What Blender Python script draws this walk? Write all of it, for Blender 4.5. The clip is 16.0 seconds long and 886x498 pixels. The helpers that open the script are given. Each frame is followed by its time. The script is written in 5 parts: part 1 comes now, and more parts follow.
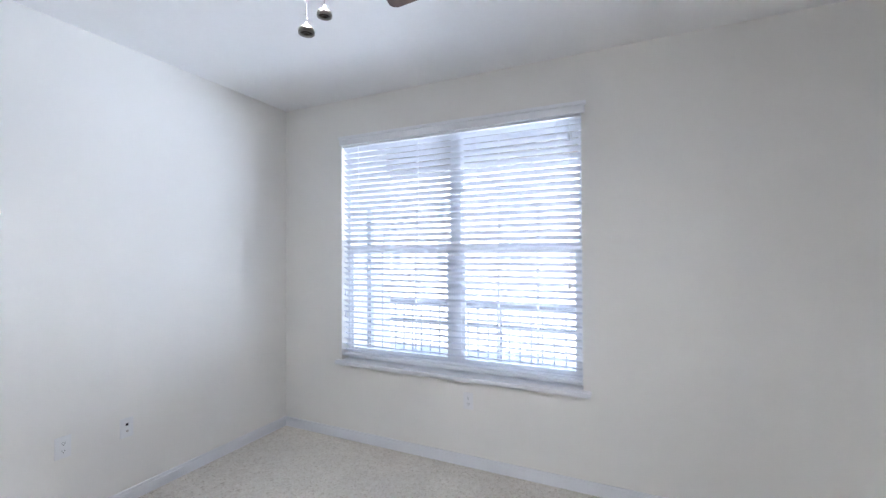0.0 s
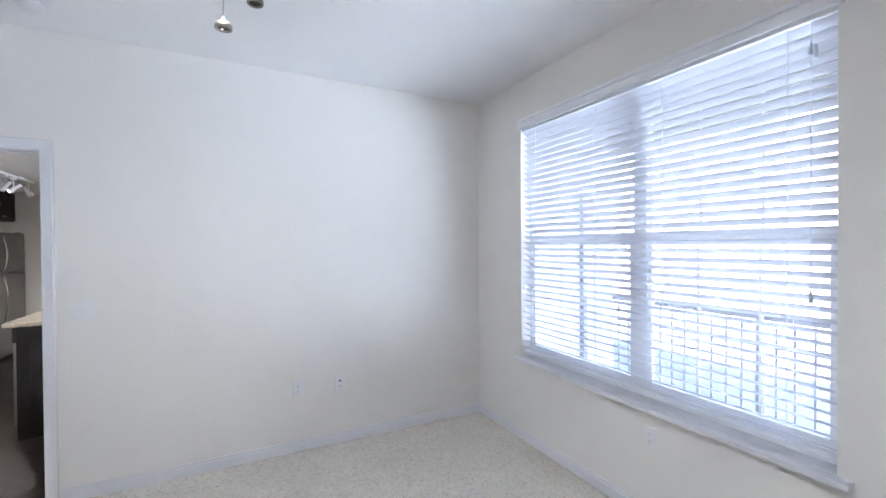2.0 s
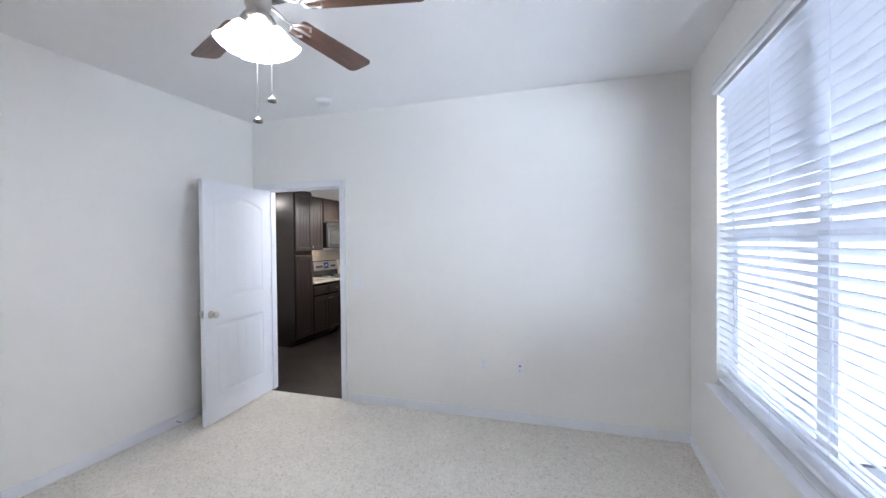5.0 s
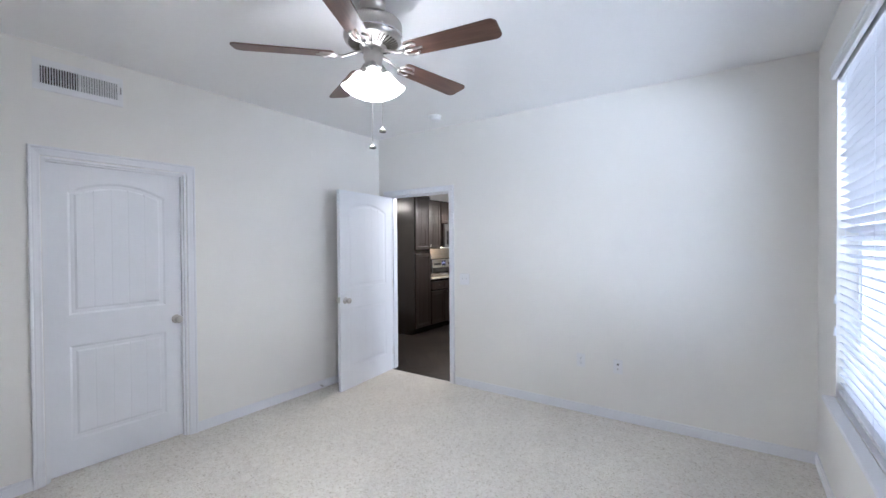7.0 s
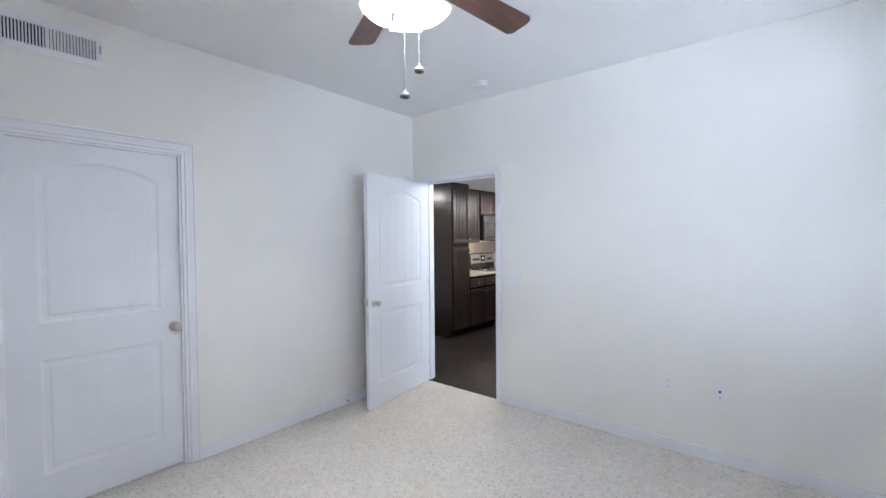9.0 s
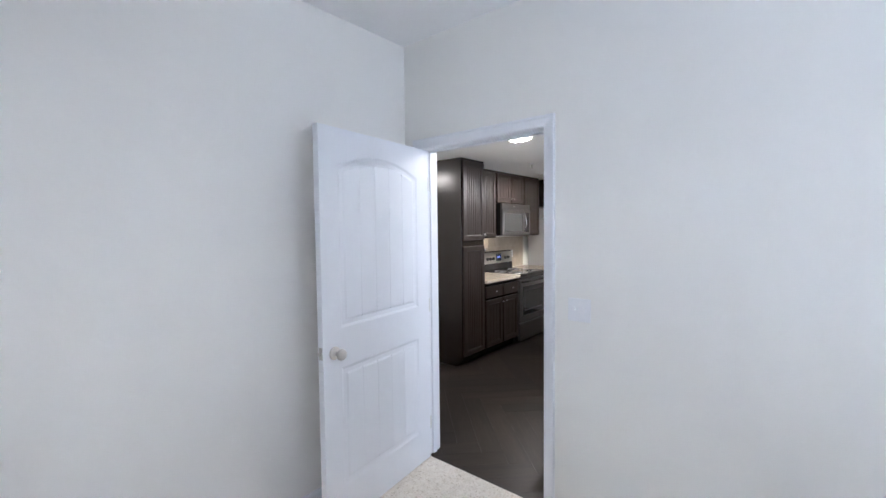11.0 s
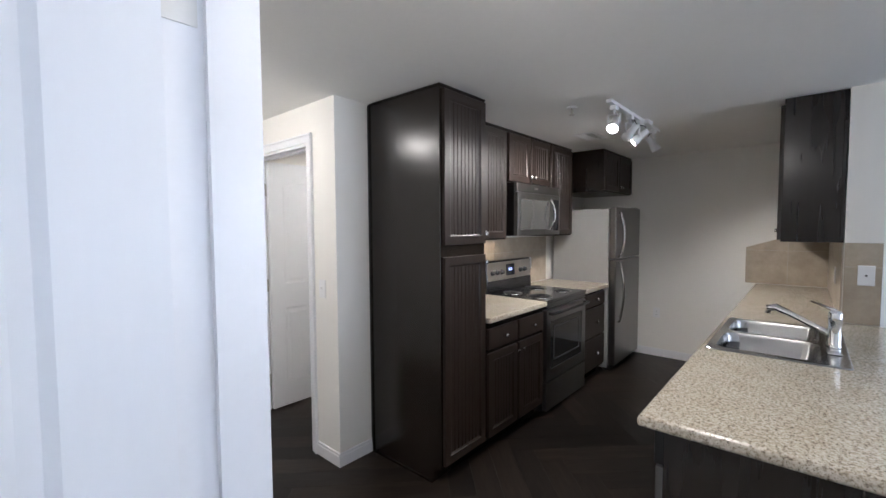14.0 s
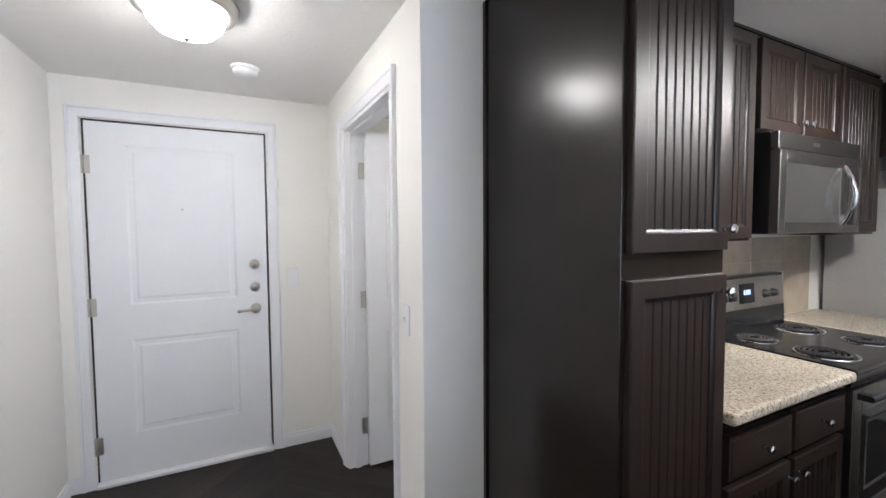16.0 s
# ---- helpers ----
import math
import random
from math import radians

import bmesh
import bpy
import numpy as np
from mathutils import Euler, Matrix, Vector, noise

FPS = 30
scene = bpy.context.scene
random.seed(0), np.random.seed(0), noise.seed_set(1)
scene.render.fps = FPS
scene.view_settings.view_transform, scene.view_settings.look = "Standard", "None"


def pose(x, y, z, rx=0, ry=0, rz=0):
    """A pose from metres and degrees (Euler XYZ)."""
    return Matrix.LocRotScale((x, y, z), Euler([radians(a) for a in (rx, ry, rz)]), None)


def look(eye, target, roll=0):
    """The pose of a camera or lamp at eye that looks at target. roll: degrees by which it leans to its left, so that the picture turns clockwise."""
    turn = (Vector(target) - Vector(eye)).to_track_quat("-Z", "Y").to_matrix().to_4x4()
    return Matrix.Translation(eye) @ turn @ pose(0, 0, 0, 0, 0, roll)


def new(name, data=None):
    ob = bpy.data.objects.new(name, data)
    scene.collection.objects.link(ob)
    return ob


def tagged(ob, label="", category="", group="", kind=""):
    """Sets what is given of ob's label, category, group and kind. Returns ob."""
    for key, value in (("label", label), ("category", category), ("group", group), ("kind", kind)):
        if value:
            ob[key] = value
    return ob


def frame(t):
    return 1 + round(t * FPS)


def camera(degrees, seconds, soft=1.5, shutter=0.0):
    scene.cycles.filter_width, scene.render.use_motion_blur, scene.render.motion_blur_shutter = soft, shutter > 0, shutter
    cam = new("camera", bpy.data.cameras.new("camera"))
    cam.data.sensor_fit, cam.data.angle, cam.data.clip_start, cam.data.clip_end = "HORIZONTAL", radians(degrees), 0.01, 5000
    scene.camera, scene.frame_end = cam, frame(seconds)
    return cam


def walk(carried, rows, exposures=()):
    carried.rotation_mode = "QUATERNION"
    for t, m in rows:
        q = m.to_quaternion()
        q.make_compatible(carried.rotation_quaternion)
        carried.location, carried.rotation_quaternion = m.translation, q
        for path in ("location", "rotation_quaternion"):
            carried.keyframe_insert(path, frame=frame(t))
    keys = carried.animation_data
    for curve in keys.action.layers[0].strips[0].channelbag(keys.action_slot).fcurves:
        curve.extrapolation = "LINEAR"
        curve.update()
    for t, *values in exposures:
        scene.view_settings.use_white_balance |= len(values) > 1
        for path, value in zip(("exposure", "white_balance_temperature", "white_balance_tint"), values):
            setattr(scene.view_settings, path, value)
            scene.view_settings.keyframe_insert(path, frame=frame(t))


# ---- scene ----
cam = camera(93.4, 16.0)

PATH = [
    (0, (-0.043, -0.112, 1.478), (-0.889, 1.7, 1.503), -0.2),
    (0.5, (0.123, 0.033, 1.492), (-1.008, 1.682, 1.499), -0.2),
    (1, (0.205, 0.211, 1.504), (-1.183, 1.651, 1.493), -0.3),
    (1.5, (0.286, 0.421, 1.518), (-1.32, 1.613, 1.489), -0.6),
    (2, (0.342, 0.616, 1.492), (-1.437, 1.531, 1.471), -0.4),
    (2.5, (0.334, 0.863, 1.518), (-1.569, 1.478, 1.477), -0.5),
    (3, (0.331, 1.08, 1.533), (-1.642, 1.404, 1.481), -0.6),
    (3.5, (0.384, 1.293, 1.524), (-1.615, 1.331, 1.47), -0.5),
    (4, (0.479, 1.496, 1.51), (-1.508, 1.27, 1.469), -0.5),
    (6.5, (0.808, 2.123, 1.483), (-0.905, 1.091, 1.455), -0.5),
    (7, (0.85, 2.15, 1.484), (-0.789, 1.004, 1.459), -0.4),
    (7.5, (0.866, 2.136, 1.483), (-0.717, 0.914, 1.454), -0.4),
    (8, (0.771, 2.064, 1.492), (-0.773, 0.793, 1.454), -0.4),
    (8.5, (0.59, 1.906, 1.488), (-0.948, 0.629, 1.438), -0.4),
    (9, (0.364, 1.678, 1.473), (-1.179, 0.406, 1.421), -0.5),
    (11.5, (-1.142, 0.426, 1.536), (-2.672, -0.858, 1.429), -0.6),
    (12, (-1.479, 0.204, 1.519), (-3.008, -1.082, 1.417), -0.1),
    (12.5, (-1.794, -0.014, 1.53), (-3.33, -1.291, 1.422), -0.3),
    (13, (-2.098, -0.165, 1.515), (-3.63, -1.447, 1.407), -0.2),
    (13.5, (-2.393, -0.359, 1.497), (-3.917, -1.649, 1.392), -0.3),
    (14, (-2.65, -0.537, 1.495), (-4.155, -1.85, 1.391), -0.3),
    (14.5, (-2.935, -0.723, 1.469), (-4.39, -2.093, 1.377), -0.5),
    (15, (-3.174, -0.93, 1.467), (-4.488, -2.434, 1.372), -0.5),
    (15.5, (-3.376, -1.146, 1.459), (-4.5, -2.797, 1.365), -0.4),
    (16, (-3.552, -1.365, 1.459), (-4.447, -3.151, 1.358), -0.4),
]
EXPOSURES = [(0.0, 3.95, 5650, 13), (9.0, 3.97, 5540, 13), (12.0, 3.8, 5500, 13), (13.5, 3.55, 5560, 12), (14.5, 3.66, 5400, 12), (16.0, 3.66, 5400, 12)]
walk(cam, [(t, look(eye, target, roll)) for t, eye, target, roll in PATH], EXPOSURES)

# ---- world, sun, light ----
SUN_ELEV, SUN_AZ = 50.0, 195.0
world = bpy.data.worlds.new("sky")
scene.world = world
world.use_nodes = True
wn = world.node_tree
sky = wn.nodes.new("ShaderNodeTexSky")
sky.sky_type = "NISHITA"
sky.sun_disc = False
sky.sun_elevation, sky.sun_rotation = radians(SUN_ELEV), radians(SUN_AZ)
wn.nodes["Background"].inputs["Strength"].default_value = 0.065
wn.links.new(sky.outputs["Color"], wn.nodes["Background"].inputs["Color"])
sun = new("sun", bpy.data.lights.new("sun", "SUN"))
sun.data.energy, sun.data.angle, sun.data.color = 2.6, radians(0.5), (1.0, 0.95, 0.88)
_az, _el = radians(SUN_AZ), radians(SUN_ELEV)
sun.matrix_world = look((0, 0, 30), (-math.sin(_az) * math.cos(_el) * 30, -math.cos(_az) * math.cos(_el) * 30, 30 - math.sin(_el) * 30))
SPOT_W = 6.4
# daylight in the opening of the living room's window
living_lamp = new("living_window_light", bpy.data.lights.new("living_window_light", "AREA"))
living_lamp.data.shape, living_lamp.data.size, living_lamp.data.size_y = "RECTANGLE", 2.5, 1.9
living_lamp.data.energy, living_lamp.data.color = 4.5, (0.84, 0.92, 1.0)
living_lamp.matrix_world = look((-5.6, 4.26, 1.3), (-5.6, 0.0, 1.2))
# added area lamp outside the bedroom window, standing in for the sky's light
fill_lamp = new("window_fill_light", bpy.data.lights.new("window_fill_light", "AREA"))
fill_lamp.data.shape, fill_lamp.data.size, fill_lamp.data.size_y = "RECTANGLE", 4.6, 1.9
fill_lamp.data.energy, fill_lamp.data.color = 27.0, (0.86, 0.93, 1.0)
fill_lamp.matrix_world = look((1.4, 5.9, 0.8), (-1.2, 2.6, 1.85))


# ---- building helpers ----
def box(bm, x0, x1, y0, y1, z0, z1):
    x0, x1 = min(x0, x1), max(x0, x1)
    y0, y1 = min(y0, y1), max(y0, y1)
    z0, z1 = min(z0, z1), max(z0, z1)
    v = [bm.verts.new(p) for p in ((x0, y0, z0), (x1, y0, z0), (x1, y1, z0), (x0, y1, z0), (x0, y0, z1), (x1, y0, z1), (x1, y1, z1), (x0, y1, z1))]
    for f in ((0, 3, 2, 1), (4, 5, 6, 7), (0, 1, 5, 4), (1, 2, 6, 5), (2, 3, 7, 6), (3, 0, 4, 7)):
        bm.faces.new([v[i] for i in f])
    return bm


def boxes(*rows):
    bm = bmesh.new()
    for r in rows:
        box(bm, *r)
    return bm


def soft(bm, w=0.003, seg=2):
    """Round the sharp edges of a small mesh."""
    bm.normal_update()
    es = [e for e in bm.edges if len(e.link_faces) == 2 and e.calc_face_angle(0) > 0.6]
    bmesh.ops.bevel(bm, geom=es, offset=w, segments=seg, profile=0.5, affect="EDGES", clamp_overlap=True)
    return bm


def lathe(profile, n=32, m=None, cap=True):
    """A turned body about z from (radius, height) pairs, then placed by m."""
    bm = bmesh.new()
    rings = []
    for r, z in profile:
        if r < 1e-5:
            rings.append([bm.verts.new((0, 0, z))])
        else:
            rings.append([bm.verts.new((r * math.cos(2 * math.pi * i / n), r * math.sin(2 * math.pi * i / n), z)) for i in range(n)])
    for a, b in zip(rings, rings[1:]):
        for i in range(n):
            j = (i + 1) % n
            if len(a) == 1 and len(b) == 1:
                continue
            if len(a) == 1:
                bm.faces.new((a[0], b[j], b[i]))
            elif len(b) == 1:
                bm.faces.new((a[i], a[j], b[0]))
            else:
                bm.faces.new((a[i], a[j], b[j], b[i]))
    if cap:
        for ring in (rings[0], rings[-1]):
            if len(ring) > 2:
                bm.faces.new(ring)
    bmesh.ops.recalc_face_normals(bm, faces=bm.faces)
    for f in bm.faces:
        f.smooth = len(f.verts) < 5
    if m is not None:
        bm.transform(m)
    return bm


def tube(points, r, n=10):
    """A round bar along a polyline."""
    bm = bmesh.new()
    pts = [Vector(p) for p in points]
    rings = []
    up = Vector((0, 0, 1))
    for i, p in enumerate(pts):
        d = (pts[min(i + 1, len(pts) - 1)] - pts[max(i - 1, 0)]).normalized()
        a = d.cross(up if abs(d.z) < 0.95 else Vector((1, 0, 0))).normalized()
        b = d.cross(a)
        rr = r[i] if isinstance(r, (list, tuple)) else r
        rings.append([bm.verts.new(p + rr * (math.cos(2 * math.pi * k / n) * a + math.sin(2 * math.pi * k / n) * b)) for k in range(n)])
    for a, b in zip(rings, rings[1:]):
        for k in range(n):
            bm.faces.new((a[k], a[(k + 1) % n], b[(k + 1) % n], b[k]))
    bm.faces.new(rings[0])
    bm.faces.new(rings[-1])
    bmesh.ops.recalc_face_normals(bm, faces=bm.faces)
    for f in bm.faces:
        f.smooth = len(f.verts) == 4
    return bm


def prism(points, y0, y1):
    """A polygon of (x, z) points drawn out from y0 to y1."""
    bm = bmesh.new()
    a = [bm.verts.new((x, y0, z)) for x, z in points]
    b = [bm.verts.new((x, y1, z)) for x, z in points]
    bm.faces.new(a)
    bm.faces.new(b)
    n = len(points)
    for i in range(n):
        bm.faces.new((a[i], a[(i + 1) % n], b[(i + 1) % n], b[i]))
    bmesh.ops.recalc_face_normals(bm, faces=bm.faces)
    return bm


def join(*bms):
    out = bmesh.new()
    for b in bms:
        me = bpy.data.meshes.new("tmp")
        b.to_mesh(me)
        out.from_mesh(me)
        bpy.data.meshes.remove(me)
        b.free()
    return out


def mesh_of(name, bm, material):
    me = bpy.data.meshes.new(name)
    bm.normal_update()
    bm.to_mesh(me)
    bm.free()
    me.materials.append(material)
    return me


def thing(name, at, label, category, group="", kind=""):
    ob = new(name)
    ob.empty_display_size = 0.1
    ob.matrix_basis = Matrix.Translation(at)
    return tagged(ob, label, category, group, kind)


def part(name, bm, material, parent, label=""):
    ob = new(name, mesh_of(name, bm, material))
    ob.parent = parent
    if parent.type == "EMPTY":
        ob.matrix_parent_inverse = parent.matrix_basis.inverted()
    if label:
        tagged(ob, label)
    return ob


def solid(name, bm, material, label, category, group="", kind=""):
    return tagged(new(name, mesh_of(name, bm, material)), label, category, group, kind)


def piece(name, mesh, parent, m):
    """One of many alike pieces: its own object on a shared mesh."""
    ob = bpy.data.objects.new(name, mesh)
    scene.collection.objects.link(ob)
    ob.parent = parent
    if parent.type == "EMPTY":
        ob.matrix_parent_inverse = parent.matrix_basis.inverted()
    ob.matrix_basis = m
    return ob


# ---- materials ----
def base_mat(name):
    m = bpy.data.materials.new(name)
    m.use_nodes = True
    nt = m.node_tree
    return m, nt, nt.nodes["Principled BSDF"]


def ramp(nt, fac, stops):
    r = nt.nodes.new("ShaderNodeValToRGB")
    while len(r.color_ramp.elements) < len(stops):
        r.color_ramp.elements.new(0.5)
    for e, (p, c) in zip(r.color_ramp.elements, stops):
        e.position, e.color = p, (*c, 1)
    nt.links.new(fac, r.inputs["Fac"])
    return r.outputs["Color"]


def coords(nt, scale=(1, 1, 1), rot=(0, 0, 0)):
    t = nt.nodes.new("ShaderNodeTexCoord")
    mp = nt.nodes.new("ShaderNodeMapping")
    mp.inputs["Scale"].default_value = scale
    mp.inputs["Rotation"].default_value = rot
    nt.links.new(t.outputs["Object"], mp.inputs["Vector"])
    return mp.outputs["Vector"]


def noise_of(nt, vec, scale, detail=4, rough=0.6):
    n = nt.nodes.new("ShaderNodeTexNoise")
    n.inputs["Scale"].default_value, n.inputs["Detail"].default_value, n.inputs["Roughness"].default_value = scale, detail, rough
    nt.links.new(vec, n.inputs["Vector"])
    return n.outputs["Fac"]


def mixed(nt, fac, a, b, mode="MIX"):
    x = nt.nodes.new("ShaderNodeMix")
    x.data_type, x.blend_type = "RGBA", mode
    for s, v in ((x.inputs[0], fac), (x.inputs[6], a), (x.inputs[7], b)):
        if isinstance(v, bpy.types.NodeSocket):
            nt.links.new(v, s)
        elif isinstance(v, tuple):
            s.default_value = (*v, 1)
        else:
            s.default_value = v
    return x.outputs[2]


def bumped(nt, bsdf, height, strength, dist):
    b = nt.nodes.new("ShaderNodeBump")
    b.inputs["Strength"].default_value, b.inputs["Distance"].default_value = strength, dist
    nt.links.new(height, b.inputs["Height"])
    nt.links.new(b.outputs["Normal"], bsdf.inputs["Normal"])


def plain(name, color, rough, metal=0.0, var=0.06, scale=3.0, grain=60.0, bump=0.15, dist=0.001, stretch=(1, 1, 1), spec=0.5):
    """A surface with broad and fine variation of colour and roughness and a fine relief."""
    m, nt, b = base_mat(name)
    v = coords(nt, stretch)
    broad, fine = noise_of(nt, v, scale), noise_of(nt, v, grain, 3)
    dark = tuple(c * (1 - var) for c in color)
    light = tuple(min(1, c * (1 + var)) for c in color)
    c1 = ramp(nt, broad, ((0.3, dark), (0.7, light)))
    c2 = ramp(nt, fine, ((0.3, tuple([1 - var] * 3)), (0.7, (1, 1, 1))))
    nt.links.new(mixed(nt, 1.0, c1, c2, "MULTIPLY"), b.inputs["Base Color"])
    r = ramp(nt, broad, ((0.2, tuple([max(0.02, rough * 0.85)] * 3)), (0.8, tuple([min(1, rough * 1.15)] * 3))))
    nt.links.new(r, b.inputs["Roughness"])
    b.inputs["Metallic"].default_value = metal
    b.inputs["Specular IOR Level"].default_value = spec
    if bump:
        bumped(nt, b, fine, bump, dist)
    return m


def emitter(name, color, strength):
    m, nt, b = base_mat(name)
    b.inputs["Base Color"].default_value = (0.8, 0.8, 0.8, 1)
    b.inputs["Emission Color"].default_value = (*color, 1)
    b.inputs["Emission Strength"].default_value = strength
    b.inputs["Roughness"].default_value = 0.35
    return m


WALL = plain("cream_wall_paint", (0.855, 0.838, 0.80), 0.75, var=0.012, scale=0.8, grain=140, bump=0.25, dist=0.0008)
CEIL = plain("ceiling_paint", (0.90, 0.90, 0.895), 0.9, var=0.015, scale=0.9, grain=45, bump=0.35, dist=0.002)
KCEIL = plain("kitchen_ceiling_paint", (0.89, 0.88, 0.855), 0.8, var=0.015, scale=0.9, grain=38, bump=0.5, dist=0.003)
TRIM = plain("white_trim_paint", (0.82, 0.825, 0.85), 0.35, var=0.015, scale=2, grain=80, bump=0.05)
DOORPAINT = plain("white_door_paint", (0.81, 0.82, 0.85), 0.4, var=0.012, scale=2, grain=70, bump=0.1, stretch=(1, 1, 0.12))
VINYL = plain("white_vinyl", (0.88, 0.89, 0.91), 0.35, var=0.01, scale=3, grain=50, bump=0.03)
PLATE = plain("white_plastic", (0.84, 0.84, 0.85), 0.35, var=0.01, bump=0.0)
BLACK = plain("black_plastic", (0.012, 0.012, 0.013), 0.4, var=0.1, bump=0.03)
BLACKGLASS = plain("black_glass", (0.01, 0.01, 0.011), 0.06, var=0.05, bump=0.0)
ENAMEL = plain("black_enamel", (0.012, 0.012, 0.013), 0.16, var=0.08, bump=0.03)
STEEL = plain("brushed_steel", (0.25, 0.243, 0.235), 0.30, 1.0, var=0.06, scale=2, grain=220, bump=0.05, dist=0.0005, stretch=(1, 1, 0.03))
SINKSTEEL = plain("satin_sink_steel", (0.46, 0.455, 0.45), 0.24, 1.0, var=0.05, scale=3, grain=160, bump=0.05, dist=0.0005, stretch=(0.05, 1, 1))
NICKEL = plain("brushed_nickel", (0.56, 0.535, 0.50), 0.32, 1.0, var=0.05, scale=6, grain=200, bump=0.04, dist=0.0004)
CHROME = plain("polished_chrome", (0.78, 0.78, 0.79), 0.14, 1.0, var=0.03, bump=0.0)
GREYSIDE = plain("grey_appliance_side", (0.34, 0.335, 0.325), 0.45, var=0.04, grain=120, bump=0.15)
BULBGLASS = emitter("lit_frosted_glass", (1.0, 0.87, 0.70), 4.2)
FANGLASS = emitter("lit_fan_shade_glass", (1.0, 0.96, 0.91), 1.3)
FANBULB = emitter("lit_fan_bulb", (1.0, 0.965, 0.92), 43.0)
SPOT = emitter("lit_spot_face", (1.0, 0.90, 0.76), 5.0)
DIGITS = emitter("blue_display", (0.05, 0.15, 1.0), 0.12)


def espresso(name, dark, light, rough, spec):
    """Dark stained wood: fine upright grain, cloudy stain, a thin satin finish."""
    m, nt, b = base_mat(name)
    g = noise_of(nt, coords(nt, (1, 1, 0.05)), 38, 4, 0.55)
    broad = noise_of(nt, coords(nt, (1, 1, 0.5)), 3.0, 3)
    c = ramp(nt, g, ((0.25, dark), (0.75, light)))
    c2 = ramp(nt, broad, ((0.3, (0.90, 0.90, 0.90)), (0.7, (1.06, 1.04, 1.0))))
    nt.links.new(mixed(nt, 1.0, c, c2, "MULTIPLY"), b.inputs["Base Color"])
    rr = ramp(nt, broad, ((0.3, tuple([rough * 0.94] * 3)), (0.7, tuple([rough * 1.08] * 3))))
    nt.links.new(rr, b.inputs["Roughness"])
    b.inputs["Specular IOR Level"].default_value = spec
    return m


def carpet():
    m, nt, b = base_mat("beige_flecked_carpet")
    v = coords(nt)
    vo = nt.nodes.new("ShaderNodeTexVoronoi")
    vo.inputs["Scale"].default_value = 130
    nt.links.new(v, vo.inputs["Vector"])
    fleck = ramp(nt, vo.outputs["Color"], ((0.0, (0.42, 0.36, 0.28)), (0.14, (0.60, 0.545, 0.46)), (0.3, (0.74, 0.69, 0.61)), (0.8, (0.80, 0.765, 0.70))))
    broad = ramp(nt, noise_of(nt, v, 2.2, 3), ((0.3, (0.9, 0.9, 0.9)), (0.7, (1, 1, 1))))
    mid = ramp(nt, noise_of(nt, v, 28, 4, 0.7), ((0.3, (0.86, 0.85, 0.84)), (0.65, (1, 1, 1))))
    nt.links.new(mixed(nt, 1.0, mixed(nt, 1.0, fleck, broad, "MULTIPLY"), mid, "MULTIPLY"), b.inputs["Base Color"])
    b.inputs["Roughness"].default_value = 0.95
    b.inputs["Specular IOR Level"].default_value = 0.1
    b.inputs["Sheen Weight"].default_value = 0.15
    h = mixed(nt, 0.5, vo.outputs["Distance"], noise_of(nt, v, 60, 4, 0.7))
    bumped(nt, b, h, 0.9, 0.008)
    return m


def granite():
    m, nt, b = base_mat("speckled_granite")
    v = coords(nt)
    n1, n2, n3 = noise_of(nt, v, 95, 4, 0.7), noise_of(nt, v, 190, 3, 0.6), noise_of(nt, v, 9, 3)
    base = ramp(nt, n1, ((0.28, (0.17, 0.145, 0.115)), (0.42, (0.37, 0.32, 0.25)), (0.5, (0.56, 0.51, 0.42)), (0.7, (0.70, 0.67, 0.60))))
    spot = ramp(nt, n2, ((0.33, (0.16, 0.145, 0.13)), (0.41, (1, 1, 1))))
    c = mixed(nt, 0.8, base, spot, "MULTIPLY")
    c = mixed(nt, 1.0, c, ramp(nt, n3, ((0.3, (0.88, 0.85, 0.80)), (0.7, (1, 1, 1)))), "MULTIPLY")
    nt.links.new(c, b.inputs["Base Color"])
    b.inputs["Roughness"].default_value = 0.16
    bumped(nt, b, n2, 0.02, 0.0005)
    return m


def tile_mat(name, a, c, rough=0.35):
    m, nt, b = base_mat(name)
    v = coords(nt)
    n1 = noise_of(nt, v, 6, 6, 0.65)
    col = ramp(nt, n1, ((0.3, a), (0.7, c)))
    oi = nt.nodes.new("ShaderNodeObjectInfo")
    var = ramp(nt, oi.outputs["Random"], ((0.0, (0.9, 0.9, 0.9)), (1.0, (1.04, 1.03, 1.02))))
    nt.links.new(mixed(nt, 1.0, col, var, "MULTIPLY"), b.inputs["Base Color"])
    b.inputs["Roughness"].default_value = rough
    bumped(nt, b, noise_of(nt, v, 40, 4), 0.08, 0.001)
    return m


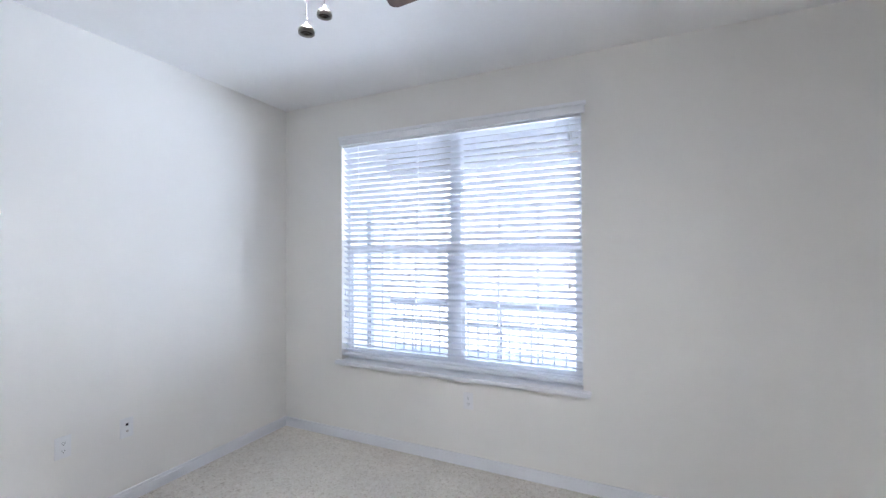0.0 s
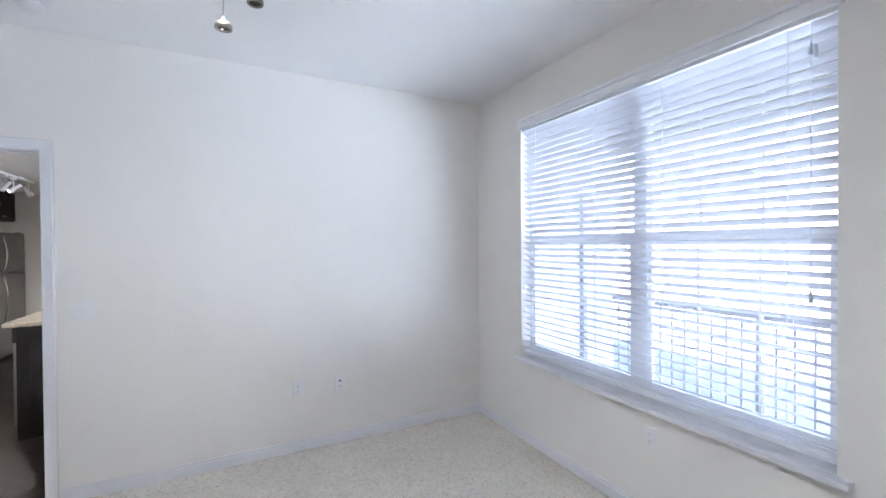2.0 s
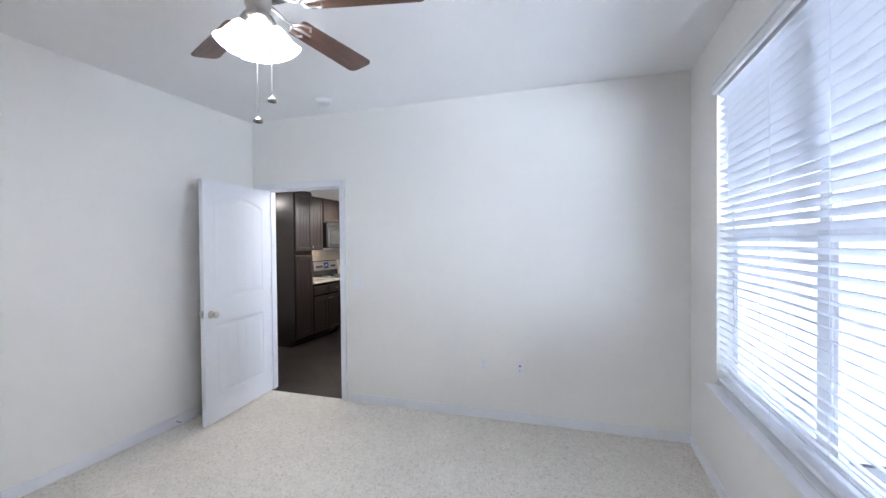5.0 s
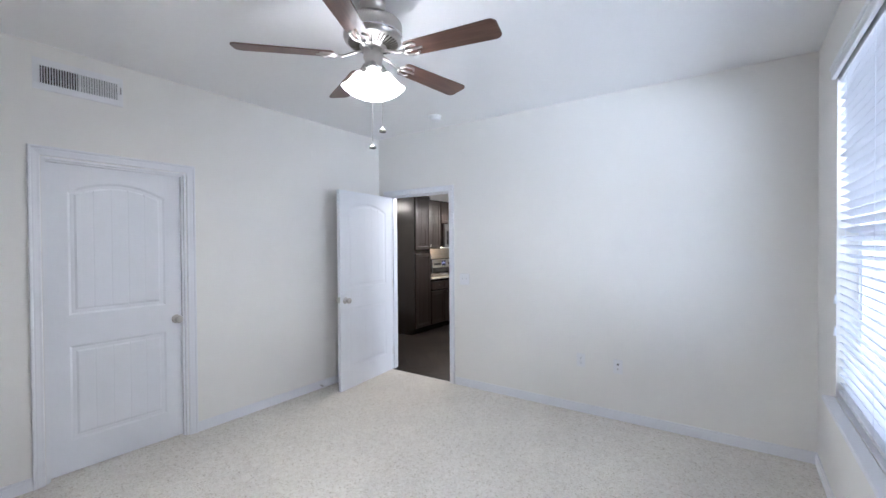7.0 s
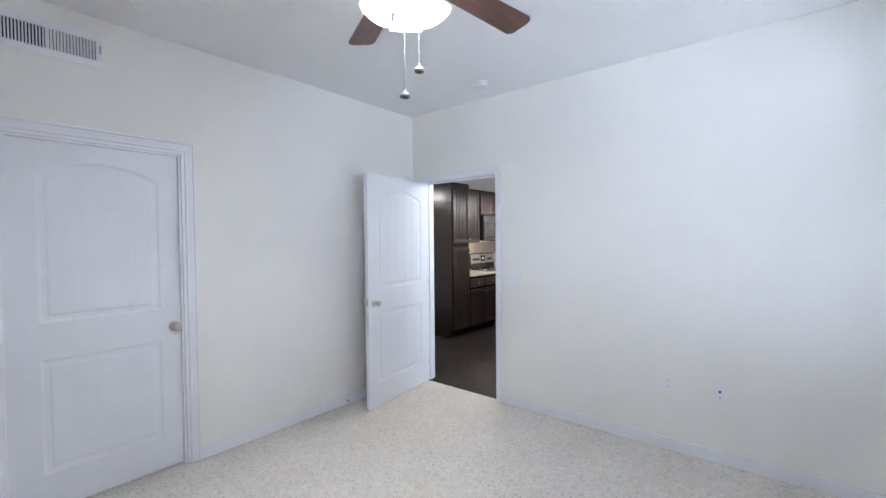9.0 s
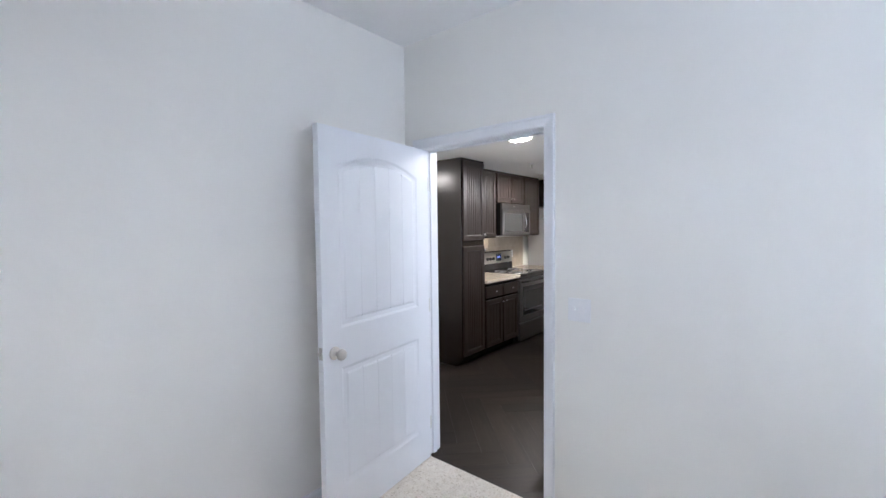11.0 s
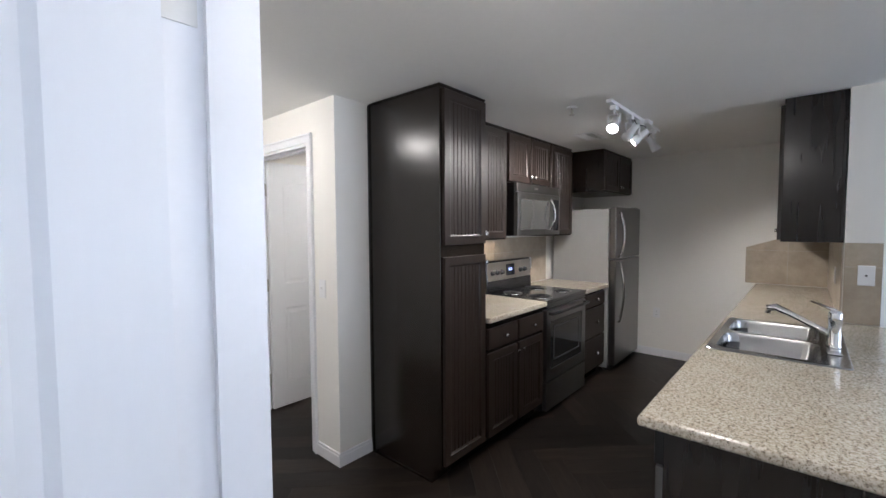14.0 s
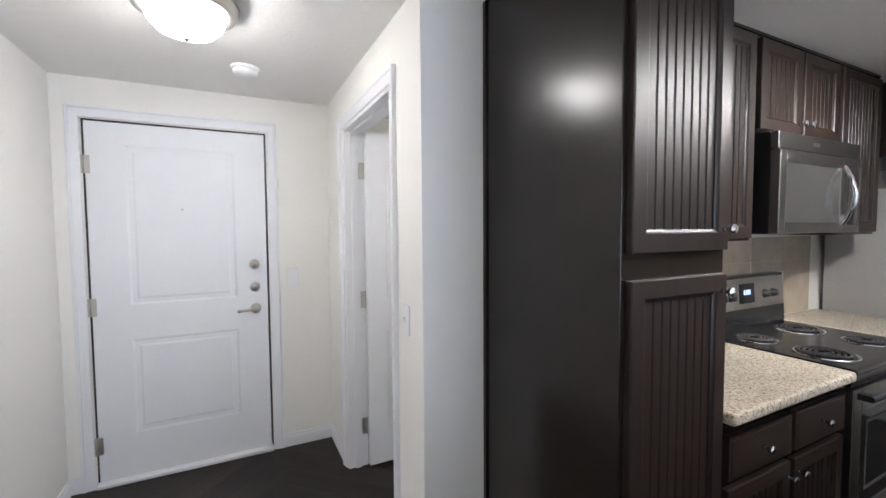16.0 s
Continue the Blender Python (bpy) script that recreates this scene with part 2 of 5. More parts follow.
def plank_mat():
    m, nt, b = base_mat("dark_plank_floor")
    oi = nt.nodes.new("ShaderNodeObjectInfo")
    t = nt.nodes.new("ShaderNodeTexCoord")
    add = nt.nodes.new("ShaderNodeVectorMath")
    add.operation = "ADD"
    sc = nt.nodes.new("ShaderNodeVectorMath")
    sc.operation = "SCALE"
    sc.inputs["Scale"].default_value = 37.0
    comb = nt.nodes.new("ShaderNodeCombineXYZ")
    for i in range(3):
        nt.links.new(oi.outputs["Random"], comb.inputs[i])
    nt.links.new(comb.outputs["Vector"], sc.inputs[0])
    nt.links.new(t.outputs["Object"], add.inputs[0])
    nt.links.new(sc.outputs["Vector"], add.inputs[1])
    mp = nt.nodes.new("ShaderNodeMapping")
    mp.inputs["Scale"].default_value = (0.12, 1, 1)
    nt.links.new(add.outputs["Vector"], mp.inputs["Vector"])
    g = noise_of(nt, mp.outputs["Vector"], 60, 6, 0.7)
    s = noise_of(nt, mp.outputs["Vector"], 12, 4, 0.6)
    c = ramp(nt, g, ((0.25, (0.008, 0.0063, 0.0053)), (0.75, (0.026, 0.020, 0.0165))))
    c = mixed(nt, 1.0, c, ramp(nt, s, ((0.3, (0.5, 0.5, 0.5)), (0.7, (1.35, 1.3, 1.22)))), "MULTIPLY")
    c = mixed(nt, 1.0, c, ramp(nt, oi.outputs["Random"], ((0.0, (0.5, 0.5, 0.5)), (1.0, (1.6, 1.55, 1.48)))), "MULTIPLY")
    nt.links.new(c, b.inputs["Base Color"])
    b.inputs["Roughness"].default_value = 0.42
    b.inputs["Specular IOR Level"].default_value = 0.28
    bumped(nt, b, g, 0.12, 0.001)
    return m


def walnut():
    m, nt, b = base_mat("walnut_fan_blade")
    v = coords(nt, (1, 1, 1))
    g = noise_of(nt, coords(nt, (0.10, 1.6, 1)), 42, 6, 0.65)
    big = noise_of(nt, coords(nt, (0.25, 1.3, 1)), 9, 3)
    c = ramp(nt, g, ((0.3, (0.075, 0.036, 0.024)), (0.7, (0.155, 0.080, 0.053))))
    c = mixed(nt, 1.0, c, ramp(nt, big, ((0.3, (0.8, 0.8, 0.8)), (0.7, (1.1, 1.1, 1.1)))), "MULTIPLY")
    nt.links.new(c, b.inputs["Base Color"])
    b.inputs["Roughness"].default_value = 0.38
    bumped(nt, b, noise_of(nt, v, 90), 0.05, 0.0005)
    return m


def clear_glass():
    m, nt, b = base_mat("window_glass")
    b.inputs["Base Color"].default_value = (1, 1, 1, 1)
    b.inputs["Roughness"].default_value = 0.0
    b.inputs["Transmission Weight"].default_value = 1.0
    b.inputs["IOR"].default_value = 1.45
    return m


WOOD = espresso("espresso_side_panel", (0.0142, 0.0104, 0.0085), (0.0168, 0.0122, 0.0099), 0.225, 0.40)
DOORWOOD = espresso("espresso_stained_door", (0.016, 0.0105, 0.0080), (0.027, 0.0178, 0.0136), 0.41, 0.36)
CARPET, GRANITE, WALNUT, GLASS = carpet(), granite(), walnut(), clear_glass()
TILE = tile_mat("beige_wall_tile", (0.36, 0.30, 0.225), (0.50, 0.44, 0.35))
GROUT = plain("pale_grout", (0.50, 0.46, 0.40), 0.9, var=0.05, grain=200)
PLANK = plank_mat()
SUBFLOOR = plain("dark_floor_joint", (0.015, 0.012, 0.010), 0.7, var=0.1)


def slat_mat():
    """White vinyl that lets some light through."""
    m, nt, b = base_mat("white_blind_slat")
    col = ramp(nt, noise_of(nt, coords(nt), 4), ((0.3, (0.87, 0.885, 0.92)), (0.7, (0.90, 0.91, 0.94))))
    nt.links.new(col, b.inputs["Base Color"])
    b.inputs["Roughness"].default_value = 0.4
    tr = nt.nodes.new("ShaderNodeBsdfTranslucent")
    tr.inputs["Color"].default_value = (0.90, 0.92, 0.97, 1)
    mx = nt.nodes.new("ShaderNodeMixShader")
    mx.inputs["Fac"].default_value = 0.38
    nt.links.new(b.outputs["BSDF"], mx.inputs[1])
    nt.links.new(tr.outputs["BSDF"], mx.inputs[2])
    nt.links.new(mx.outputs["Shader"], nt.nodes["Material Output"].inputs["Surface"])
    return m


SLATMAT = slat_mat()

# ---- plan ----
XW, YN, YS, XE = -2.815, 2.60, -1.34, 1.55     # bedroom walls
HB, HK = 2.728, 2.29                          # ceilings
XK = -2.958                                    # kitchen face of the bedroom wall
XHE, XHW, YF = -2.70, -4.14, -4.29            # entry hall
YB, XF = -2.70, -7.86                         # kitchen back wall, far wall
YP0, YP1, XP = -0.37, -0.21, -6.05            # partition beside the sink
DY0, DY1, DH = -1.204, -0.318, 2.054           # bedroom door opening
CX0, CX1 = -0.665, 0.16                       # closet door opening
BY0, BY1 = -3.84, -3.005                      # bath door opening
FX0, FX1, FH = -3.752, -2.825, 2.07            # front door opening
WX0, WX1, WZ0, WZ1 = -2.213, -0.356, 0.634, 2.40   # window opening
WT = 0.16
S = dict(kind="structure")


def wall(name, label, *rows):
    return solid(name, boxes(*rows), WALL, label, "wall", kind="structure")


wall("wall_west", "cream painted bedroom wall with a doorway", (XK, XW, DY1, YN, 0, HB), (XK, XW, YS, DY0, 0, HB), (XK, XW, DY0, DY1, DH, HB))
wall("wall_north", "cream painted wall with a wide window opening", (XK, WX0, YN, YN + WT, 0, HB), (WX1, XE + 0.12, YN, YN + WT, 0, HB),
     (WX0, WX1, YN, YN + WT, 0, WZ0), (WX0, WX1, YN, YN + WT, WZ1, HB))
wall("wall_south", "cream painted bedroom wall with a closet doorway", (XK, CX0, YS - 0.12, YS, 0, HB), (CX1, XE + 0.12, YS - 0.12, YS, 0, HB), (CX0, CX1, YS - 0.12, YS, 2.04, HB))
wall("wall_east", "plain cream painted bedroom wall", (XE, XE + 0.12, YS, YN, 0, HB))
solid("ceiling_bedroom", boxes((XK, XE + 0.12, YS - 0.12, YN + WT, HB, HB + 0.1)), CEIL, "white lightly textured bedroom ceiling", "ceiling", kind="structure")
solid("floor_bedroom", boxes((XW - 0.02, XE + 0.12, YS - 0.12, YN, -0.1, 0.008)), CARPET, "beige flecked bedroom carpet", "carpet", kind="structure")
# closet behind the shut door
wall("wall_closet", "plain closet wall", (CX0 - 0.3, CX1 + 0.3, YS - 1.0, YS - 0.9, 0, HB), (CX0 - 0.4, CX0 - 0.3, YS - 0.9, YS - 0.12, 0, HB), (CX1 + 0.3, CX1 + 0.4, YS - 0.9, YS - 0.12, 0, HB))
# hall and kitchen
wall("wall_hall_east", "cream painted entry hall wall", (XHE, XHE + 0.1, YF, YS - 0.12, 0, HK + 0.05), (XK, XHE, YS - 0.12, YS - 0.24, 0, HK + 0.05))
wall("wall_hall_south", "cream painted wall with the front door", (XHW - 0.12, FX0, YF - 0.14, YF, 0, HK + 0.05), (FX1, XHE + 0.1, YF - 0.14, YF, 0, HK + 0.05), (FX0, FX1, YF - 0.14, YF, FH, HK + 0.05))
# unseen walls added outside the front door to stop sun leaking in
wall("wall_light_block", "plain unseen wall outside the front door, blocks the sun", (FX0 - 0.3, FX1 + 0.3, YF - 0.5, YF - 0.4, 0, HK + 0.3), (FX0 - 0.3, FX0 - 0.2, YF - 0.4, YF - 0.14, 0, HK + 0.3), (FX1 + 0.2, FX1 + 0.3, YF - 0.4, YF - 0.14, 0, HK + 0.3))
wall("wall_hall_west", "cream painted wall with the bathroom doorway", (XHW - 0.12, XHW, BY1, YB, 0, HK + 0.05), (XHW - 0.12, XHW, YF, BY0, 0, HK + 0.05), (XHW - 0.12, XHW, BY0, BY1, 2.04, HK + 0.05))
wall("wall_kitchen_south", "cream painted kitchen back wall", (XF, XHW - 0.12, YB - 0.12, YB, 0, HK + 0.05))
LN = 4.2                                       # living room's far side
wall("wall_kitchen_west", "cream painted kitchen end wall", (XF - 0.12, XF, YB - 0.12, LN + 0.1, 0, HB))
wall("wall_partition", "cream partition wall beside the sink", (XF, XP, YP0, YP1, 0, HB))
wall("wall_living_north", "plain living room wall", (XF, -6.9, LN, LN + 0.12, 0, HB), (-4.3, XK, LN, LN + 0.12, 0, HB), (-6.9, -4.3, LN, LN + 0.12, 0, 0.3), (-6.9, -4.3, LN, LN + 0.12, 2.3, HB))
wall("wall_living_east", "plain living room wall", (XK, XK + 0.12, YN + WT, LN + 0.12, 0, HB))
solid("ceiling_kitchen", boxes((XF, XK, YS - 0.12, YP1, HK, HB + 0.1), (XF, XHE + 0.1, YF - 0.14, YS - 0.12, HK, HK + 0.3)), KCEIL, "off-white textured kitchen and hall ceiling", "ceiling", kind="structure")
solid("ceiling_living", boxes((XF - 0.12, XK, YP1, LN + 0.12, HB, HB + 0.1)), CEIL, "white living room ceiling", "ceiling", kind="structure")
floor = solid("floor", boxes((XF - 0.1, XW - 0.02, YF - 0.2, LN, -0.1, -0.004), (XW - 0.02, XHE + 0.12, YF - 0.2, YS - 0.12, -0.1, -0.004)), SUBFLOOR, "dark wood plank floor", "floor", kind="structure")
# bathroom behind its doorway
wall("wall_bathroom", "plain bathroom wall", (-5.9, XHW - 0.12, YF - 0.24, YF - 0.14, 0, HK), (-6.0, -5.9, YF - 0.14, YB - 0.12, 0, HK))
solid("ceiling_bathroom", boxes((-6.0, XHW - 0.12, YF - 0.24, YB - 0.12, HK, HK + 0.1)), CEIL, "white bathroom ceiling", "ceiling", kind="structure")


# ---- doors and openings ----
def casing(name, axis, plane, out, a0, a1, top, w=0.062, d=0.016):
    """A moulded door casing round an opening. axis: the wall runs along x or y; out: +1 or -1, the side that the face looks to."""
    prof = ((0.004, 0.0), (0.004, d * 0.55), (0.009, d * 0.72), (0.020, d * 0.78), (w * 0.62, d), (w * 0.74, d * 1.02), (w * 0.80, d * 1.3), (w - 0.004, d * 1.35), (w, d * 1.15), (w, 0.0))
    bm = bmesh.new()
    prev = None
    for off, dep in prof:
        line = []
        for along, z in ((a0 - off, 0.0), (a0 - off, top + off), (a1 + off, top + off), (a1 + off, 0.0)):
            line.append(bm.verts.new((plane + out * dep, along, z) if axis == "y" else (along, plane + out * dep, z)))
        if prev:
            for k in range(3):
                bm.faces.new((prev[k], prev[k + 1], line[k + 1], line[k]))
        prev = line
    bmesh.ops.recalc_face_normals(bm, faces=bm.faces)
    return bm


def jamb(axis, p0, p1, a0, a1, top, t=0.014, stop=None):
    """The lining of an opening through a wall from p0 to p1, with a stop strip."""
    bm = bmesh.new()
    rows = [(a0, a0 + t, 0, top), (a1 - t, a1, 0, top), (a0 + t, a1 - t, top - t, top)]
    spans = [(r, p0, p1) for r in rows]
    if stop:
        s0, s1 = stop
        spans += [((a0 + t, a0 + t + 0.012, 0, top - t), s0, s1), ((a1 - t - 0.012, a1 - t, 0, top - t), s0, s1), ((a0 + t + 0.012, a1 - t - 0.012, top - t - 0.012, top - t), s0, s1)]
    for (lo, hi, z0, z1), q0, q1 in spans:
        if axis == "y":
            box(bm, q0, q1, lo, hi, z0, z1)
        else:
            box(bm, lo, hi, q0, q1, z0, z1)
    return bm


def outline(u0, u1, v0, v1, rise, n=14):
    pts = [(u0, v0), (u1, v0)]
    if rise <= 0:
        return pts + [(u1, v1), (u0, v1)]
    c, h = (u0 + u1) / 2, (u1 - u0) / 2
    for i in range(n + 1):
        u = u1 - (u1 - u0) * i / n
        pts.append((u, v1 - rise * abs((u - c) / h) ** 2.0))
    return pts


def leaf_mesh(w, h, t, panels, grooves=5, sides=(1, -1), deep=0.0048, field=0.0034, grooved=True):
    """A moulded panel door, x along its width, z up, thickness along y about 0. panels: (u0, u1, v0, v1, rise)."""
    bm = bmesh.new()
    box(bm, 0, w, -t / 2 + deep, t / 2 - deep, 0, h)
    for s in sides:
        yb, yf = s * (t / 2 - deep), s * t / 2
        face = bmesh.new()
        loops = [[(0, 0), (w, 0), (w, h), (0, h)]] + [outline(*p) for p in panels]
        edges = []
        for lp in loops:
            vs = [face.verts.new((u, yf, v)) for u, v in lp]
            edges += [face.edges.new((vs[i], vs[(i + 1) % len(vs)])) for i in range(len(vs))]
        bmesh.ops.triangle_fill(face, use_beauty=True, use_dissolve=False, edges=edges)
        # slopes from the face down into each panel, and the outer rim
        for k, lp in enumerate(loops):
            if k == 0:
                inner = lp
            else:
                u0, u1, v0, v1, rise = panels[k - 1]
                inner = outline(u0 + 0.014, u1 - 0.014, v0 + 0.014, v1 - 0.014, rise)
            a = [face.verts.new((u, yf, v)) for u, v in lp]
            b = [face.verts.new((u, yb, v)) for u, v in inner]
            for i in range(len(lp)):
                j = (i + 1) % len(lp)
                face.faces.new((a[i], a[j], b[j], b[i]))
        # raised field, in planks
        for u0, u1, v0, v1, rise in panels:
            m = 0.034
            fu0, fu1 = u0 + m, u1 - m
            if grooved:
                lp = outline(fu0 + 0.012, fu1 - 0.012, v0 + m + 0.012, v1 - m - 0.012, rise)
                face.faces.new([face.verts.new((u, yb + s * (field - 0.0006), v)) for u, v in lp])
            cols = grooves if grooved else 1
            g = 0.005
            c, hw = (u0 + u1) / 2, (u1 - u0) / 2
            for i in range(cols):
                a0 = fu0 + (fu1 - fu0) * i / cols + (g / 2 if i else 0)
                a1 = fu0 + (fu1 - fu0) * (i + 1) / cols - (g / 2 if i < cols - 1 else 0)
                seg = 4
                top = [(a1 - (a1 - a0) * j / seg) for j in range(seg + 1)]
                pts = [(a0, v0 + m), (a1, v0 + m)] + [(u, v1 - m - rise * abs((u - c) / hw) ** 2) for u in top]
                e = 0.012
                lo = [face.verts.new((u, yb, v)) for u, v in pts]
                uc, vc = (a0 + a1) / 2, (v0 + v1) / 2
                hi = []
                for u, v in pts:
                    du = (e if (i == 0 and abs(u - a0) < 1e-6) else 0.0015 if abs(u - a0) < 1e-6 else 0) - (e if (i == cols - 1 and abs(u - a1) < 1e-6) else 0.0015 if abs(u - a1) < 1e-6 else 0)
                    dv = e if v < vc else -e
                    hi.append(face.verts.new((u + du, yb + s * field, v + dv)))
                face.faces.new(hi)
                for p in range(len(pts)):
                    q = (p + 1) % len(pts)
                    face.faces.new((lo[p], lo[q], hi[q], hi[p]))
        bmesh.ops.recalc_face_normals(face, faces=face.faces)
        me = bpy.data.meshes.new("tmp")
        face.to_mesh(me)
        bm.from_mesh(me)
        bpy.data.meshes.remove(me)
        face.free()
    return bm


def knob(at, direction, parent, r=0.028):
    """A round door knob on its rose. direction: the way it stands out."""
    m = Matrix.Translation(at) @ Vector(direction).to_track_quat("Z", "Y").to_matrix().to_4x4()
    return part("door_knob", lathe([(0.0, 0), (0.033, 0), (0.033, 0.005), (0.028, 0.010), (0.012, 0.014), (0.011, 0.030), (0.020, 0.036), (r, 0.046), (r, 0.054), (0.022, 0.064), (0.010, 0.068), (0.0, 0.069)], 28, m), NICKEL, parent, "brushed nickel door knob")


def hinge(x, y, z, parent, ax="y", h=0.09):
    bm = tube([(x, y, z - h / 2), (x, y, z + h / 2)], 0.0065, 10)
    if ax == "y":
        box(bm, x - 0.001, x + 0.001, y - 0.03, y + 0.03, z - h / 2, z + h / 2)
    else:
        box(bm, x - 0.03, x + 0.03, y - 0.001, y + 0.001, z - h / 2, z + h / 2)
    return part("hinge", bm, NICKEL, parent, "brushed nickel hinge")


SATIN = plain("satin_nickel", (0.74, 0.73, 0.70), 0.5, 0.6, var=0.04, bump=0.02)


def two_panel(w):
    m = 0.115
    return [(m, w - m, 1.02, 1.90, 0.075), (m, w - m, 0.20, 0.82, 0.0)]


# bedroom door, standing open into the room
door = thing("door_1", (XW, DY0, 0), "white two-panel arched bedroom door standing open", "door", kind="structure")
LW = 0.882
LM = Matrix.Translation((XW - 0.006, DY0 + 0.034, 0.016)) @ Matrix.Rotation(radians(6.8), 4, "Z")
bm = leaf_mesh(LW, 2.012, 0.036, two_panel(LW))
bm.transform(LM)
leaf = part("leaf", bm, DOORPAINT, door)
for side in (1, -1):
    knob(LM @ Vector((LW - 0.07, side * 0.018, 0.905)), LM.to_3x3() @ Vector((0, side, 0)), leaf)
bm = soft(boxes((LW - 0.001, LW + 0.0015, -0.012, 0.012, 0.885, 0.945)), 0.001)
box(bm, LW, LW + 0.010, -0.006, 0.006, 0.906, 0.924)
bm.transform(LM)
part("latch_plate", bm, NICKEL, leaf, "nickel latch plate")
for z in (0.22, 1.02, 1.82):
    part("hinge", join(tube([(XW - 0.008, DY0 + 0.0165, z - 0.045), (XW - 0.008, DY0 + 0.0165, z + 0.045)], 0.0065, 10), boxes((XW - 0.062, XW - 0.008, DY0 + 0.0138, DY0 + 0.0160, z - 0.045, z + 0.045))), SATIN, leaf, "satin nickel hinge")
solid("door_casing_1", casing("c", "y", XW, 1, DY0 + 0.014, DY1 - 0.014, DH - 0.014), TRIM, "white moulded casing round the bedroom doorway", "trim", kind="structure")
solid("door_casing_2", casing("c", "y", XK, -1, DY0 + 0.014, DY1 - 0.014, DH - 0.014, d=0.019), TRIM, "white moulded casing on the kitchen side", "trim", kind="structure")
solid("door_jamb_1", jamb("y", XK, XW, DY0, DY1, DH, stop=(XW - 0.105, XW - 0.07)), TRIM, "white lining of the bedroom doorway", "trim", kind="structure")
bm = boxes((XW - 0.03, XW - 0.004, DY1 - 0.0155, DY1 - 0.0138, 0.90, 0.96))
solid("strike_plate", bm, NICKEL, "small nickel strike plate on the jamb", "strike plate")

# closet door, shut
door = thing("door_2", (CX0, YS, 0), "white two-panel arched closet door, shut", "door", kind="structure")
CW = CX1 - CX0 - 0.034
bm = leaf_mesh(CW, 2.005, 0.036, two_panel(CW))
bm.transform(Matrix.Translation((CX0 + 0.017, YS - 0.062, 0.016)))
leaf = part("leaf", bm, DOORPAINT, door)
knob((CX0 + 0.017 + 0.044, YS - 0.044, 0.92), (0, 1, 0), leaf)
solid("door_casing_3", casing("c", "x", YS, 1, CX0, CX1, 2.04), TRIM, "white moulded casing round the closet door", "trim", kind="structure")
solid("door_jamb_2", jamb("x", YS - 0.12, YS, CX0, CX1, 2.04, stop=(YS - 0.043, YS - 0.018)), TRIM, "white lining of the closet doorway", "trim", kind="structure")

# bathroom door, standing open
door = thing("door_3", (XHW, BY0, 0), "white panelled bathroom door standing open", "door", kind="structure")
BW = 0.79
bm = leaf_mesh(BW, 2.005, 0.036, two_panel(BW))
bm.transform(Matrix.Translation((XHW - 0.118, BY0 + 0.045, 0.016)) @ Matrix.Rotation(radians(180), 4, "Z"))
leaf = part("leaf", bm, DOORPAINT, door)
for z in (0.25, 1.03, 1.80):
    hinge(XHW - 0.115, BY0 + 0.020, z, leaf, "x", 0.1)
solid("door_casing_4", casing("c", "y", XHW, 1, BY0, BY1, 2.04), TRIM, "white moulded casing round the bathroom doorway", "trim", kind="structure")
solid("door_jamb_3", jamb("y", XHW - 0.12, XHW, BY0, BY1, 2.04, stop=(XHW - 0.075, XHW - 0.04)), TRIM, "white lining of the bathroom doorway", "trim", kind="structure")

# front door, shut
door = thing("door_4", (FX0, YF, 0), "white embossed steel front door, shut", "door", kind="structure")
fw = FX1 - FX0 - 0.024
bm = leaf_mesh(fw, 2.03, 0.042, [(0.175, fw - 0.175, 1.00, 1.91, 0.0), (0.175, fw - 0.175, 0.25, 0.80, 0.0)], grooved=False, deep=0.0042, field=0.003, sides=(1,))
bm.transform(Matrix.Translation((FX0 + 0.012, YF - 0.028, 0.028)))
leaf = part("leaf", bm, DOORPAINT, door)
lx = FX0 + 0.085
for z in (1.235, 1.09):
    m = Matrix.Translation((lx, YF - 0.007, z)) @ Matrix.Rotation(radians(-90), 4, "X")
    part("deadbolt", lathe([(0, 0), (0.03, 0), (0.03, 0.008), (0.026, 0.016), (0.014, 0.018), (0.013, 0.024), (0, 0.024)], 24, m), NICKEL, leaf, "brushed nickel deadbolt")
m = Matrix.Translation((lx, YF - 0.007, 0.95)) @ Matrix.Rotation(radians(-90), 4, "X")
bm = join(lathe([(0, 0), (0.032, 0), (0.032, 0.008), (0.024, 0.014), (0.012, 0.016), (0.012, 0.05), (0, 0.05)], 24, m),
          tube([(lx, YF + 0.038, 0.95), (lx + 0.03, YF + 0.042, 0.952), (lx + 0.07, YF + 0.04, 0.948), (lx + 0.105, YF + 0.036, 0.944)], [0.011, 0.010, 0.009, 0.008], 10))
part("lever_handle", bm, NICKEL, leaf, "brushed nickel lever handle")
m = Matrix.Translation((-3.283, YF - 0.007, 1.58)) @ Matrix.Rotation(radians(-90), 4, "X")
part("peephole", lathe([(0, 0), (0.0065, 0), (0.0065, 0.003), (0.003, 0.004), (0, 0.002)], 16, m), NICKEL, leaf, "tiny nickel peephole")
for z in (0.24, 1.03, 1.82):
    hinge(FX1 - 0.006, YF + 0.006, z, leaf, "x", 0.1)
solid("door_casing_5", casing("c", "x", YF, 1, FX0, FX1, FH), TRIM, "white moulded casing round the front door", "trim", kind="structure")
# black throughout, for the weatherstrip and the shade in the door gap
solid("door_jamb_4", jamb("x", YF - 0.14, YF - 0.018, FX0, FX1, FH, t=0.006), BLACK, "black front door lining for the weatherstrip and the gap's shade", "trim", kind="structure")
solid("threshold", soft(boxes((FX0, FX1, YF - 0.12, YF + 0.03, 0, 0.024)), 0.006), TRIM, "white front door threshold", "threshold", kind="structure")


